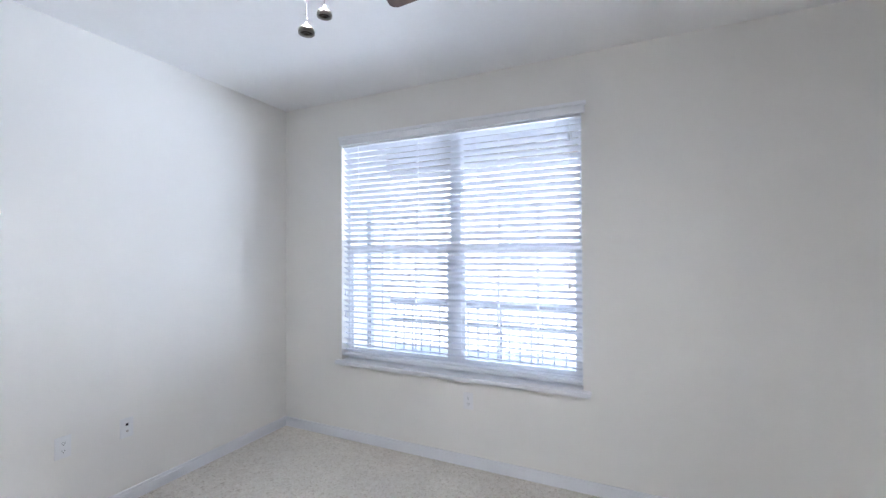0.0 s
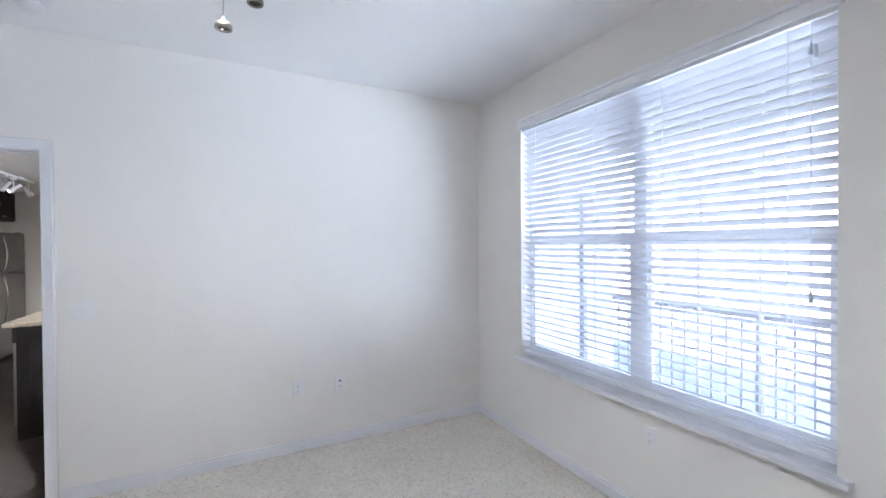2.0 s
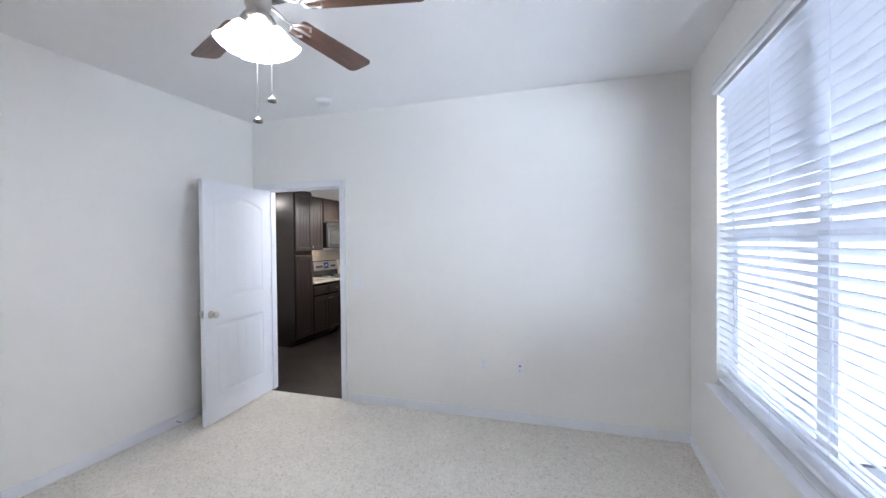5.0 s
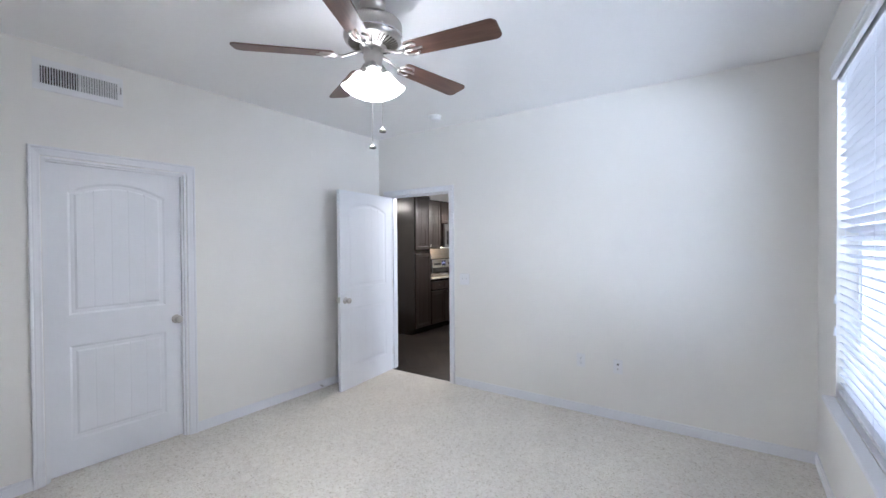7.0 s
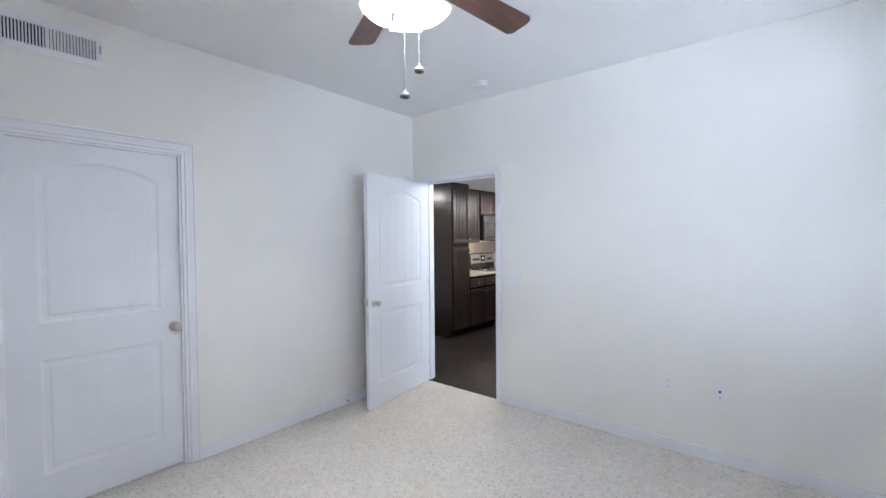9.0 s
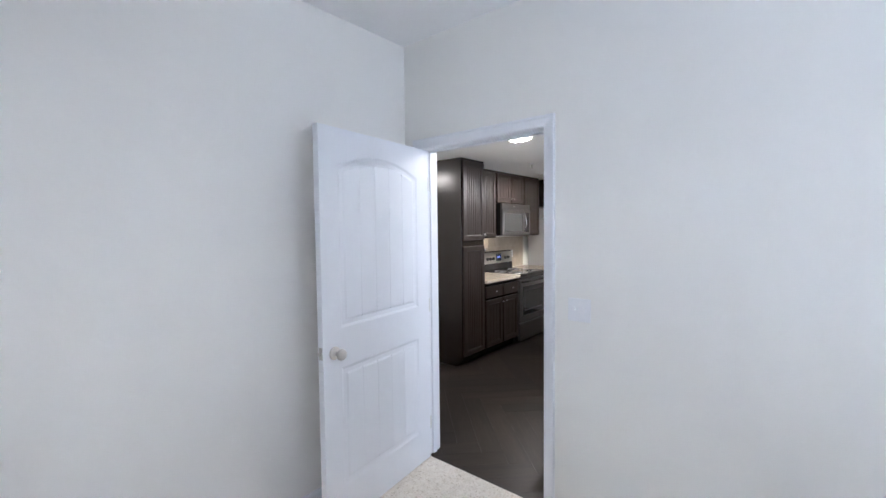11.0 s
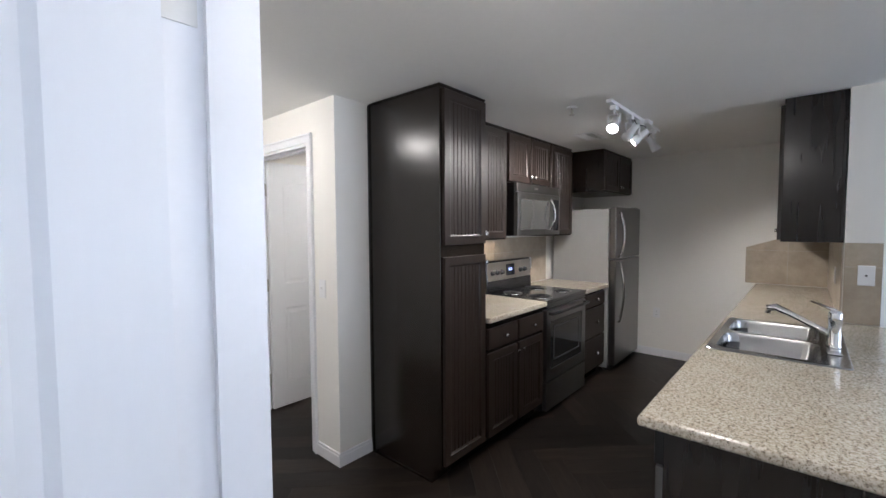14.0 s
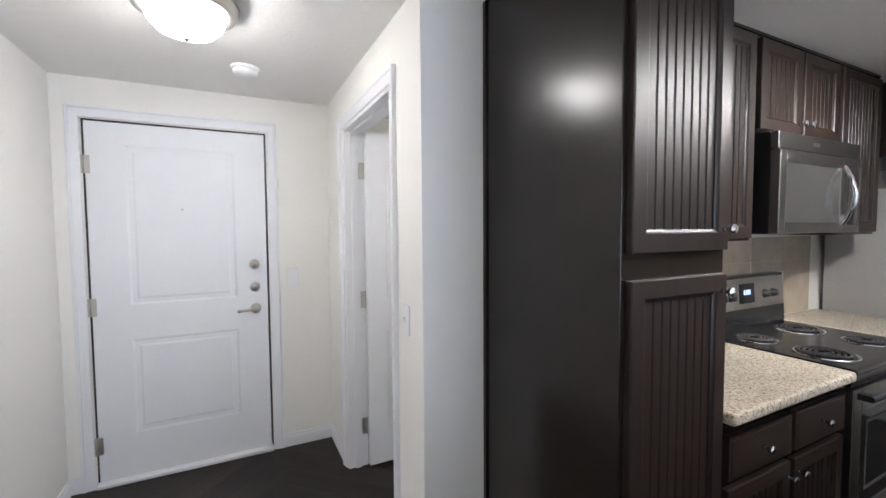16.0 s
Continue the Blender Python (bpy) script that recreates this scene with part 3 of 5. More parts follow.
# ---- baseboards ----
def baseboard(name, runs, h=0.085):
    """runs: (axis, plane, out, from, to)."""
    bm = bmesh.new()
    for axis, plane, out, a0, a1 in runs:
        for d, z0, z1 in ((0.013, 0.0, h - 0.018), (0.009, h - 0.018, h)):
            if axis == "y":
                box(bm, plane, plane + out * d, a0, a1, z0, z1)
            else:
                box(bm, a0, a1, plane, plane + out * d, z0, z1)
    return solid(name, bm, TRIM, "white painted baseboard", "baseboard", kind="structure")


baseboard("baseboard_bedroom", (("y", XW, 1, DY1 + 0.062, YN), ("x", YN, -1, XW + 0.013, XE), ("x", YS, 1, XW + 0.013, CX0 - 0.062), ("x", YS, 1, CX1 + 0.062, XE), ("y", XE, -1, YS + 0.013, YN - 0.013)))
baseboard("baseboard_hall", (("y", XHW, 1, BY1 + 0.062, YB), ("y", XHW, 1, YF, BY0 - 0.062), ("x", YF, 1, XHW + 0.013, FX0 - 0.062), ("x", YF, 1, FX1 + 0.062, XHE), ("y", XHE, -1, YF + 0.013, YS - 0.24),
                            ("x", YB, 1, -4.392, XHW + 0.013), ("y", XF, 1, YB, -0.88), ("y", XF, 1, YP1, LN), ("y", XK, -1, DY1 + 0.062, YN)))

# ---- window ----
win = thing("window_1", (-1.28, YN + 0.1, WZ0), "white vinyl double window with two sliding sashes", "window", kind="structure")
Y0, Y1 = YN + 0.085, YN + 0.135
XM = -1.246
FS, FM = 0.024, 0.042                          # side frame, half the mullion
part("window_frame", soft(boxes((WX0, WX0 + FS, Y0, Y1, WZ0, WZ1), (WX1 - FS, WX1, Y0, Y1, WZ0, WZ1), (WX0 + FS, WX1 - FS, Y0, Y1, WZ0, WZ0 + 0.052), (WX0 + FS, WX1 - FS, Y0, Y1, WZ1 - 0.04, WZ1),
                          (XM - FM, XM + FM, Y0, Y1, WZ0 + 0.052, WZ1 - 0.04)), 0.003), VINYL, win)
for a0, a1 in ((WX0 + FS, XM - FM), (XM + FM, WX1 - FS)):
    for z0, z1, yy, f, rail_h in ((WZ0 + 0.052, 1.54, Y0 + 0.005, 0.03, 0.036), (1.505, WZ1 - 0.04, Y0 + 0.027, 0.008, 0.028)):
        sash = part("sash", soft(boxes((a0, a0 + f, yy, yy + 0.02, z0, z1), (a1 - f, a1, yy, yy + 0.02, z0, z1), (a0 + f, a1 - f, yy, yy + 0.02, z0, z0 + rail_h), (a0 + f, a1 - f, yy, yy + 0.02, z1 - rail_h, z1)), 0.002), VINYL, win)
        for k in (1, 2):
            x = a0 + (a1 - a0) * k / 3
            part("muntin", boxes((x - 0.006, x + 0.006, yy + 0.013, yy + 0.019, z0 + rail_h, z1 - rail_h)), VINYL, sash)
        p = part("pane", boxes((a0 + f, a1 - f, yy + 0.008, yy + 0.011, z0 + rail_h, z1 - rail_h)), GLASS, sash)
        p.visible_shadow = False
        if f > 0.02:
            part("sash_lock", soft(boxes(((a0 + a1) / 2 - 0.03, (a0 + a1) / 2 + 0.03, yy - 0.008, yy, z1 - 0.012, z1 + 0.004)), 0.002), VINYL, sash)
bm = soft(boxes((WX0 - 0.03, WX1 + 0.05, YN - 0.055, YN, WZ0 - 0.026, WZ0), (WX0, WX1, YN, YN + 0.085, WZ0 - 0.022, WZ0 + 0.001), (WX0 - 0.02, WX1 + 0.04, YN - 0.014, YN - 0.001, WZ0 - 0.046, WZ0 - 0.027)), 0.005)
solid("window_sill", bm, TRIM, "white painted window sill with a moulded apron", "sill", kind="structure")

# blind
blind = thing("window_blind", (-1.28, YN, WZ0), "lowered white slatted window blind with open slats", "blind")
bm = boxes((WX0 - 0.005, WX1 + 0.022, YN - 0.026, YN - 0.004, 2.352, 2.40), (WX0 - 0.012, WX1 + 0.03, YN - 0.031, YN - 0.002, 2.40, 2.425))
part("valance", soft(bm, 0.006, 3), VINYL, blind, "moulded white valance")
part("head_rail", soft(boxes((WX0 + 0.004, WX1 - 0.004, YN + 0.006, YN + 0.06, 2.34, 2.39)), 0.003), VINYL, blind)
NS, PITCH, TILT_DEG = 39, 0.0435, 28.0
bm = bmesh.new()
rows = []
for k in range(5):
    u = -0.025 + 0.05 * k / 4
    bow = 0.0025 * (1 - (u / 0.025) ** 2)
    rows.append([(x, u, bow) for x in (WX0 + 0.006, WX1 - 0.006)])
top = [[bm.verts.new((x, u, b + 0.0016)) for x, u, b in r] for r in rows]
bot = [[bm.verts.new((x, u, b - 0.0016)) for x, u, b in r] for r in rows]
for k in range(4):
    bm.faces.new((top[k][0], top[k][1], top[k + 1][1], top[k + 1][0]))
    bm.faces.new((bot[k][0], bot[k + 1][0], bot[k + 1][1], bot[k][1]))
for k in (0, 4):
    bm.faces.new((top[k][0], top[k][1], bot[k][1], bot[k][0]))
for e in (0, 1):
    bm.faces.new([t[e] for t in top] + [b[e] for b in reversed(bot)])
bmesh.ops.recalc_face_normals(bm, faces=bm.faces)
slat = mesh_of("slat", bm, SLATMAT)
YC = YN + 0.035
for i in range(NS):
    piece("slat", slat, blind, Matrix.Translation((0, YC, 0.712 + i * PITCH)) @ Matrix.Rotation(radians(-TILT_DEG), 4, "X"))
part("bottom_rail", soft(boxes((WX0 + 0.006, WX1 - 0.006, YC - 0.025, YC + 0.025, 0.664, 0.684)), 0.004), VINYL, blind)
for x in (WX0 + 0.16, WX0 + 0.70, WX1 - 0.70, WX1 - 0.16):
    for dy in (-0.026, 0.026):
        part("ladder_cord", boxes((x - 0.0012, x + 0.0012, YC + dy - 0.0008, YC + dy + 0.0008, 0.68, 2.34)), SLATMAT, blind)
for x, z0 in ((WX1 - 0.075, 2.20), (WX1 - 0.060, 2.185)):
    part("tassel", lathe([(0.002, 0.05), (0.006, 0.03), (0.008, 0.0), (0, 0)], 10, Matrix.Translation((x, YN - 0.012, z0))), SLATMAT, blind)
part("pull_cord", boxes((WX1 - 0.0755, WX1 - 0.0735, YN - 0.013, YN - 0.011, 1.30, 2.34)), SLATMAT, blind)
part("tassel", lathe([(0.002, 0.05), (0.006, 0.03), (0.008, 0.0), (0, 0)], 10, Matrix.Translation((WX1 - 0.0745, YN - 0.012, 1.26))), SLATMAT, blind)
for z in (1.15, 0.98):
    part("tilt_cord_tassel", lathe([(0.002, 0.05), (0.006, 0.03), (0.008, 0.0), (0, 0)], 10, Matrix.Translation((WX0 + 0.05, YN - 0.012, z))), SLATMAT, blind)


# ---- kitchen cabinets ----
def small_knob(at, direction, parent):
    m = Matrix.Translation(at) @ Vector(direction).to_track_quat("Z", "Y").to_matrix().to_4x4()
    return part("handle", lathe([(0.0, -0.001), (0.008, -0.001), (0.006, 0.006), (0.005, 0.014), (0.011, 0.020), (0.015, 0.026), (0.013, 0.031), (0.0, 0.033)], 18, m), CHROME, parent, "small chrome cabinet knob")


def cab_door(parent, x0, x1, z0, z1, y, out=1, knob_x=None, knob_z=None, beads=True, name="door"):
    """A framed cabinet door with a beadboard panel, lying on the plane y and looking to out."""
    x0, x1 = min(x0, x1), max(x0, x1)
    f, t = min(0.052, (x1 - x0) * 0.2), 0.020
    bm = bmesh.new()
    prev = None
    for ins, dep in ((0, 0), (0, t - 0.003), (0.003, t), (f - 0.004, t), (f, t - 0.005), (f + 0.007, t - 0.008), (f + 0.007, 0.0)):
        ring = [bm.verts.new((x, y + out * dep, z)) for x, z in ((x0 + ins, z0 + ins), (x1 - ins, z0 + ins), (x1 - ins, z1 - ins), (x0 + ins, z1 - ins))]
        if prev:
            for k in range(4):
                bm.faces.new((prev[k], prev[(k + 1) % 4], ring[(k + 1) % 4], ring[k]))
        prev = ring
    bmesh.ops.recalc_face_normals(bm, faces=bm.faces)
    d = part(name, bm, DOORWOOD, parent)
    ax0, ax1, az0, az1 = x0 + f + 0.006, x1 - f - 0.006, z0 + f + 0.006, z1 - f - 0.006
    pts = [(ax0, 0.009)]
    if beads:
        n = max(2, round((ax1 - ax0) / 0.036))
        w = (ax1 - ax0) / n
        for k in range(1, n):
            c0 = ax0 + k * w
            pts += [(c0 - 0.0045, 0.009), (c0 - 0.002, 0.0055), (c0 + 0.002, 0.0055), (c0 + 0.0045, 0.009)]
    pts.append((ax1, 0.009))
    bm = bmesh.new()
    lo = [bm.verts.new((x, y + out * dep, az0)) for x, dep in pts]
    hi = [bm.verts.new((x, y + out * dep, az1)) for x, dep in pts]
    for k in range(len(pts) - 1):
        bm.faces.new((lo[k], lo[k + 1], hi[k + 1], hi[k]))
    bl = [bm.verts.new((x, y + out * 0.001, z)) for x, z in ((ax0, az0), (ax1, az0), (ax1, az1), (ax0, az1))]
    bm.faces.new(bl)
    bm.faces.new((lo[0], hi[0], bl[3], bl[0]))
    bm.faces.new((lo[-1], hi[-1], bl[2], bl[1]))
    bm.faces.new((bl[0], bl[1], *reversed(lo)))
    bm.faces.new((bl[3], bl[2], *reversed(hi)))
    bmesh.ops.recalc_face_normals(bm, faces=bm.faces)
    part("panel", bm, DOORWOOD, d, "beadboard door panel" if beads else "")
    if knob_x is not None:
        small_knob((knob_x, y + out * t, knob_z), (0, out, 0), d)
    return d


def drawer(parent, x0, x1, z0, z1, y, out=1):
    x0, x1 = min(x0, x1), max(x0, x1)
    d = part("drawer_front", soft(boxes((x0, x1, y, y + out * 0.02, z0, z1), (x0 + 0.012, x1 - 0.012, y + out * 0.02, y + out * 0.0225, z0 + 0.012, z1 - 0.012)), 0.004), DOORWOOD, parent)
    small_knob(((x0 + x1) / 2, y + out * 0.0225, (z0 + z1) / 2), (0, out, 0), d)
    return d


YFR = -2.08
pantry = thing("pantry_cabinet", (-4.605, YB, 0), "tall espresso-stained pantry cabinet with beadboard doors", "cabinet")
P0, P1 = -4.818, -4.395
part("body", soft(boxes((P0, P1, YB + 0.003, YFR, 0.095, HK - 0.004)), 0.002), WOOD, pantry)
part("plinth", boxes((P0 + 0.002, P1 - 0.001, YB + 0.003, YFR - 0.07, 0, 0.095)), WOOD, pantry)
part("scribe_moulding", soft(boxes((P1, P1 + 0.008, YB + 0.003, YB + 0.022, 0.0, HK - 0.012)), 0.002), WOOD, pantry)
part("crown_strip", soft(boxes((P1, P1 + 0.006, YB + 0.022, YFR, HK - 0.016, HK - 0.004), (P0, P1 + 0.006, YFR, YFR + 0.006, HK - 0.016, HK - 0.004)), 0.001), WOOD, pantry)
part("base_strip", boxes((P1, P1 + 0.006, YB + 0.022, YFR - 0.07, 0, 0.012)), WOOD, pantry)
cab_door(pantry, P0 + 0.012, P1 - 0.018, 1.392, 2.262, YFR, 1, P0 + 0.035, 1.45)
cab_door(pantry, P0 + 0.012, P1 - 0.018, 0.115, 1.325, YFR, 1, P0 + 0.035, 1.275)

UF = -2.39


def upper(name, x0, x1, z0, z1, doors, front=UF, label="espresso-stained wall cabinet with beadboard doors", knob_low=True):
    c = thing(name, ((x0 + x1) / 2, YB, z0), label, "cabinet", "kitchen wall cabinets")
    part("body", soft(boxes((x0, x1, YB + 0.003, front, z0, z1)), 0.002), WOOD, c)
    part("crown_strip", soft(boxes((x0 - 0.001, x1 + 0.001, front, front + 0.006, z1 - 0.014, z1 - 0.001)), 0.001), WOOD, c)
    for a, b, kx in doors:
        cab_door(c, a, b, z0 + 0.012, z1 - 0.03, front, 1, kx, z0 + 0.06)
    return c


upper("wall_cabinet", -5.552, -4.822, 1.395, 2.287, ((-5.178, -4.84, -5.16), (-5.535, -5.198, -5.215)))
upper("wall_cabinet", -6.305, -5.556, 1.862, 2.287, ((-5.922, -5.575, -5.900), (-6.288, -5.942, -5.965)), label="short espresso wall cabinet above the microwave")
upper("wall_cabinet", -6.792, -6.309, 1.408, 2.287, ((-6.775, -6.328, -6.345),))
upper("wall_cabinet", -7.845, -6.965, 1.858, 2.287, ((-7.395, -6.985, -7.37), (-7.825, -7.415, -7.44)), front=-2.125, label="deep espresso wall cabinet above the fridge")

# wall cabinet beside the sink, looking towards the range
c = thing("wall_cabinet", (-6.9, YP0, 1.39), "espresso-stained wall cabinet over the sink counter", "cabinet", "kitchen wall cabinets")
part("body", soft(boxes((XF + 0.004, XP - 0.012, YP0 - 0.003, -0.665, 1.392, HK - 0.004)), 0.002), WOOD, c)
part("scribe_moulding", soft(boxes((XP - 0.012, XP - 0.005, YP0 - 0.022, YP0 - 0.004, 1.392, HK - 0.006)), 0.002), WOOD, c)
wd = (XP - 0.03 - XF - 0.01) / 4
for i in range(4):
    a, b = XP - 0.03 - i * wd, XP - 0.03 - (i + 1) * wd + 0.012
    cab_door(c, a, b, 1.404, 2.25, -0.665, -1, (b + 0.03) if i % 2 == 0 else (a - 0.03), 1.46)

# base cabinets
base = thing("base_cabinet", (-5.21, YB, 0), "espresso base cabinet with two drawers over two doors", "cabinet", "kitchen base cabinets")
B0, B1 = -5.596, -4.820
part("body", boxes((B0, B1, YB + 0.003, YFR, 0.095, 0.877)), WOOD, base)
part("plinth", boxes((B0, B1, YB + 0.003, YFR - 0.07, 0, 0.095)), WOOD, base)
bm_x = (B0 + B1) / 2
for a, b, kx in ((bm_x + 0.012, B1 - 0.02, bm_x + 0.035), (B0 + 0.02, bm_x - 0.012, bm_x - 0.035)):
    drawer(base, a, b, 0.70, 0.835, YFR)
    cab_door(base, a, b, 0.115, 0.672, YFR, 1, kx, 0.625)
base = thing("base_cabinet", (-6.62, YB, 0), "narrow espresso base cabinet with three drawers", "cabinet", "kitchen base cabinets")
B0, B1 = -6.895, -6.372
part("body", boxes((B0, B1, YB + 0.003, YFR, 0.095, 0.877)), WOOD, base)
part("plinth", boxes((B0, B1, YB + 0.003, YFR - 0.07, 0, 0.095)), WOOD, base)
for z0, z1 in ((0.728, 0.85), (0.435, 0.712), (0.12, 0.42)):
    drawer(base, B0 + 0.02, B1 - 0.02, z0, z1, YFR)


def worktop(name, rows, label):
    return solid(name, soft(boxes(*rows), 0.012, 3), GRANITE, label, "countertop")


worktop("countertop", [(-5.598, -4.820, YB + 0.002, -2.035, 0.878, 0.917)], "speckled beige granite countertop beside the range")
worktop("countertop", [(-6.935, -6.366, YB + 0.002, -2.035, 0.878, 0.917)], "speckled beige granite countertop beside the fridge")

# ---- range ----
R0, R1 = -6.362, -5.602
RF = -2.045
rng = thing("electric_range", (-5.98, YB, 0), "freestanding steel electric range with black coil cooktop", "range")
part("body", boxes((R0 + 0.002, R1 - 0.002, YB + 0.02, RF - 0.04, 0.03, 0.895)), BLACK, rng)
part("cooktop", soft(boxes((R0, R1, YB + 0.06, RF + 0.005, 0.895, 0.918)), 0.008, 3), ENAMEL, rng, "glossy black enamel cooktop")
part("front_strip", soft(boxes((R0 + 0.002, R1 - 0.002, RF - 0.04, RF - 0.005, 0.845, 0.894)), 0.004), ENAMEL, rng)
ovd = part("oven_door", soft(boxes((R0 + 0.004, R0 + 0.075, RF - 0.04, RF, 0.275, 0.838), (R1 - 0.075, R1 - 0.004, RF - 0.04, RF, 0.275, 0.838), (R0 + 0.075, R1 - 0.075, RF - 0.04, RF, 0.275, 0.36), (R0 + 0.075, R1 - 0.075, RF - 0.04, RF, 0.745, 0.838)), 0.004), STEEL, rng, "steel oven door with a dark window")
part("oven_window", boxes((R0 + 0.075, R1 - 0.075, RF - 0.03, RF - 0.006, 0.36, 0.745)), BLACKGLASS, ovd, "dark oven window glass")
part("window_trim", soft(boxes((R0 + 0.13, R0 + 0.142, RF - 0.006, RF - 0.003, 0.42, 0.70), (R1 - 0.142, R1 - 0.13, RF - 0.006, RF - 0.003, 0.42, 0.70), (R0 + 0.142, R1 - 0.142, RF - 0.006, RF - 0.003, 0.42, 0.432), (R0 + 0.142, R1 - 0.142, RF - 0.006, RF - 0.003, 0.688, 0.70)), 0.001), plain("dark_grey_line", (0.07, 0.07, 0.07), 0.4, var=0.05, bump=0.0), ovd, "thin grey line round the oven window")
bm = join(tube([(R0 + 0.03, RF + 0.038, 0.815), (R0 + 0.2, RF + 0.045, 0.815), (R1 - 0.2, RF + 0.045, 0.815), (R1 - 0.03, RF + 0.038, 0.815)], 0.012, 12),
          boxes((R0 + 0.03, R0 + 0.06, RF, RF + 0.035, 0.803, 0.827), (R1 - 0.06, R1 - 0.03, RF, RF + 0.035, 0.803, 0.827)))
part("oven_handle", bm, BLACK, ovd, "black bar handle")
part("storage_drawer", soft(boxes((R0 + 0.004, R1 - 0.004, RF - 0.04, RF, 0.035, 0.262)), 0.005), STEEL, rng, "plain steel storage drawer")
bm = prism([(0, 0), (0.075, 0.0), (0.055, 0.275), (0, 0.275)], R0, R1)
bm.transform(Matrix(((0, 1, 0, 0), (1, 0, 0, YB + 0.02), (0, 0, 1, 0.918), (0, 0, 0, 1))))
bmesh.ops.recalc_face_normals(bm, faces=bm.faces)
bg = part("backguard", soft(bm, 0.006), ENAMEL, rng, "black backguard of the range")
TB = Matrix.Translation((0, YB + 0.095, 0.918)) @ Matrix.Rotation(radians(4.15), 4, "X")


def on_guard(bm):
    bm.transform(TB)
    return bm


part("control_panel", on_guard(soft(boxes((R0 + 0.012, R1 - 0.012, 0.0, 0.003, 0.10, 0.262)), 0.004)), NICKEL, bg, "brushed steel control panel")
part("display", on_guard(boxes((-5.985 - 0.07, -5.985 + 0.07, 0.003, 0.006, 0.13, 0.235))), BLACKGLASS, bg)
part("clock_digits", on_guard(boxes(*[(-5.985 - 0.028 + i * 0.016, -5.985 - 0.018 + i * 0.016, 0.006, 0.0068, 0.175, 0.20) for i in range(4)])), DIGITS, bg, "glowing blue clock digits")
for dx in (-0.30, -0.225, -0.15, 0.17, 0.25):
    m = TB @ Matrix.Translation((-5.985 - dx, 0.003, 0.17)) @ Matrix.Rotation(radians(-90), 4, "X")
    part("knob", join(lathe([(0, 0), (0.024, 0), (0.024, 0.006), (0.019, 0.01), (0.017, 0.026), (0, 0.026)], 20, m)), BLACK, bg, "black control knob")
for bx, by, r in ((-5.77, -2.46, 0.075), (-6.17, -2.46, 0.095), (-5.77, -2.195, 0.095), (-6.17, -2.195, 0.075)):
    burner = part("drip_bowl", lathe([(r * 0.3, -0.012), (r, -0.004), (r + 0.012, 0.004), (r + 0.016, 0.003), (r + 0.016, 0.0)], 36, Matrix.Translation((bx, by, 0.918)), cap=False), CHROME, rng, "chrome drip bowl")
    pts = []
    turns = 4
    for i in range(turns * 24 + 1):
        a = 2 * math.pi * i / 24
        rr = 0.018 + (r - 0.02) * i / (turns * 24)
        pts.append((bx + rr * math.cos(a), by + rr * math.sin(a), 0.924))
    part("coil", tube(pts, 0.0045, 6), BLACK, burner, "black heating coil")

# ---- microwave ----
M0, M1, MF = -6.345, -5.585, -2.335
mw = thing("microwave", (-5.965, YB, 1.42), "steel over-range microwave with a curved handle", "microwave")
part("body", soft(boxes((M0, M1, YB + 0.004, MF, 1.422, 1.856)), 0.003), BLACK, mw, "black microwave case")
part("vent_strip", soft(boxes((M0, M1, MF, MF + 0.03, 1.782, 1.854)), 0.004), STEEL, mw)
md = part("door", soft(boxes((M0 + 0.17, M0 + 0.215, MF, MF + 0.038, 1.424, 1.778), (M1 - 0.05, M1, MF, MF + 0.038, 1.424, 1.778), (M0 + 0.215, M1 - 0.05, MF, MF + 0.038, 1.424, 1.475), (M0 + 0.215, M1 - 0.05, MF, MF + 0.038, 1.725, 1.778)), 0.004), STEEL, mw, "steel microwave door")
part("window", boxes((M0 + 0.215, M1 - 0.05, MF + 0.005, MF + 0.034, 1.475, 1.725)), plain("smoked_glass", (0.05, 0.05, 0.048), 0.12, 0.3, var=0.04, bump=0.0), md, "smoked glass window")
part("control_panel", soft(boxes((M0, M0 + 0.166, MF, MF + 0.036, 1.424, 1.778)), 0.004), STEEL, mw)
part("keypad", boxes((M0 + 0.03, M0 + 0.135, MF + 0.036, MF + 0.038, 1.46, 1.74)), BLACKGLASS, mw)
hx = M0 + 0.192
part("handle", tube([(hx, MF + 0.036, 1.738)] + [(hx, MF + 0.042 + 0.042 * math.sin(math.pi * i / 10), 1.73 - 0.26 * i / 10) for i in range(11)] + [(hx, MF + 0.036, 1.462)], 0.0105, 12), CHROME, md, "curved polished handle")
part("badge", boxes((-5.93, -5.87, MF + 0.03, MF + 0.0315, 1.81, 1.826)), NICKEL, mw)
part("task_lamp", boxes((-5.75, -5.67, -2.55, -2.50, 1.4195, 1.4218)), emitter("cooktop_lamp", (1.0, 0.72, 0.45), 6.0), mw, "small warm cooktop lamp")

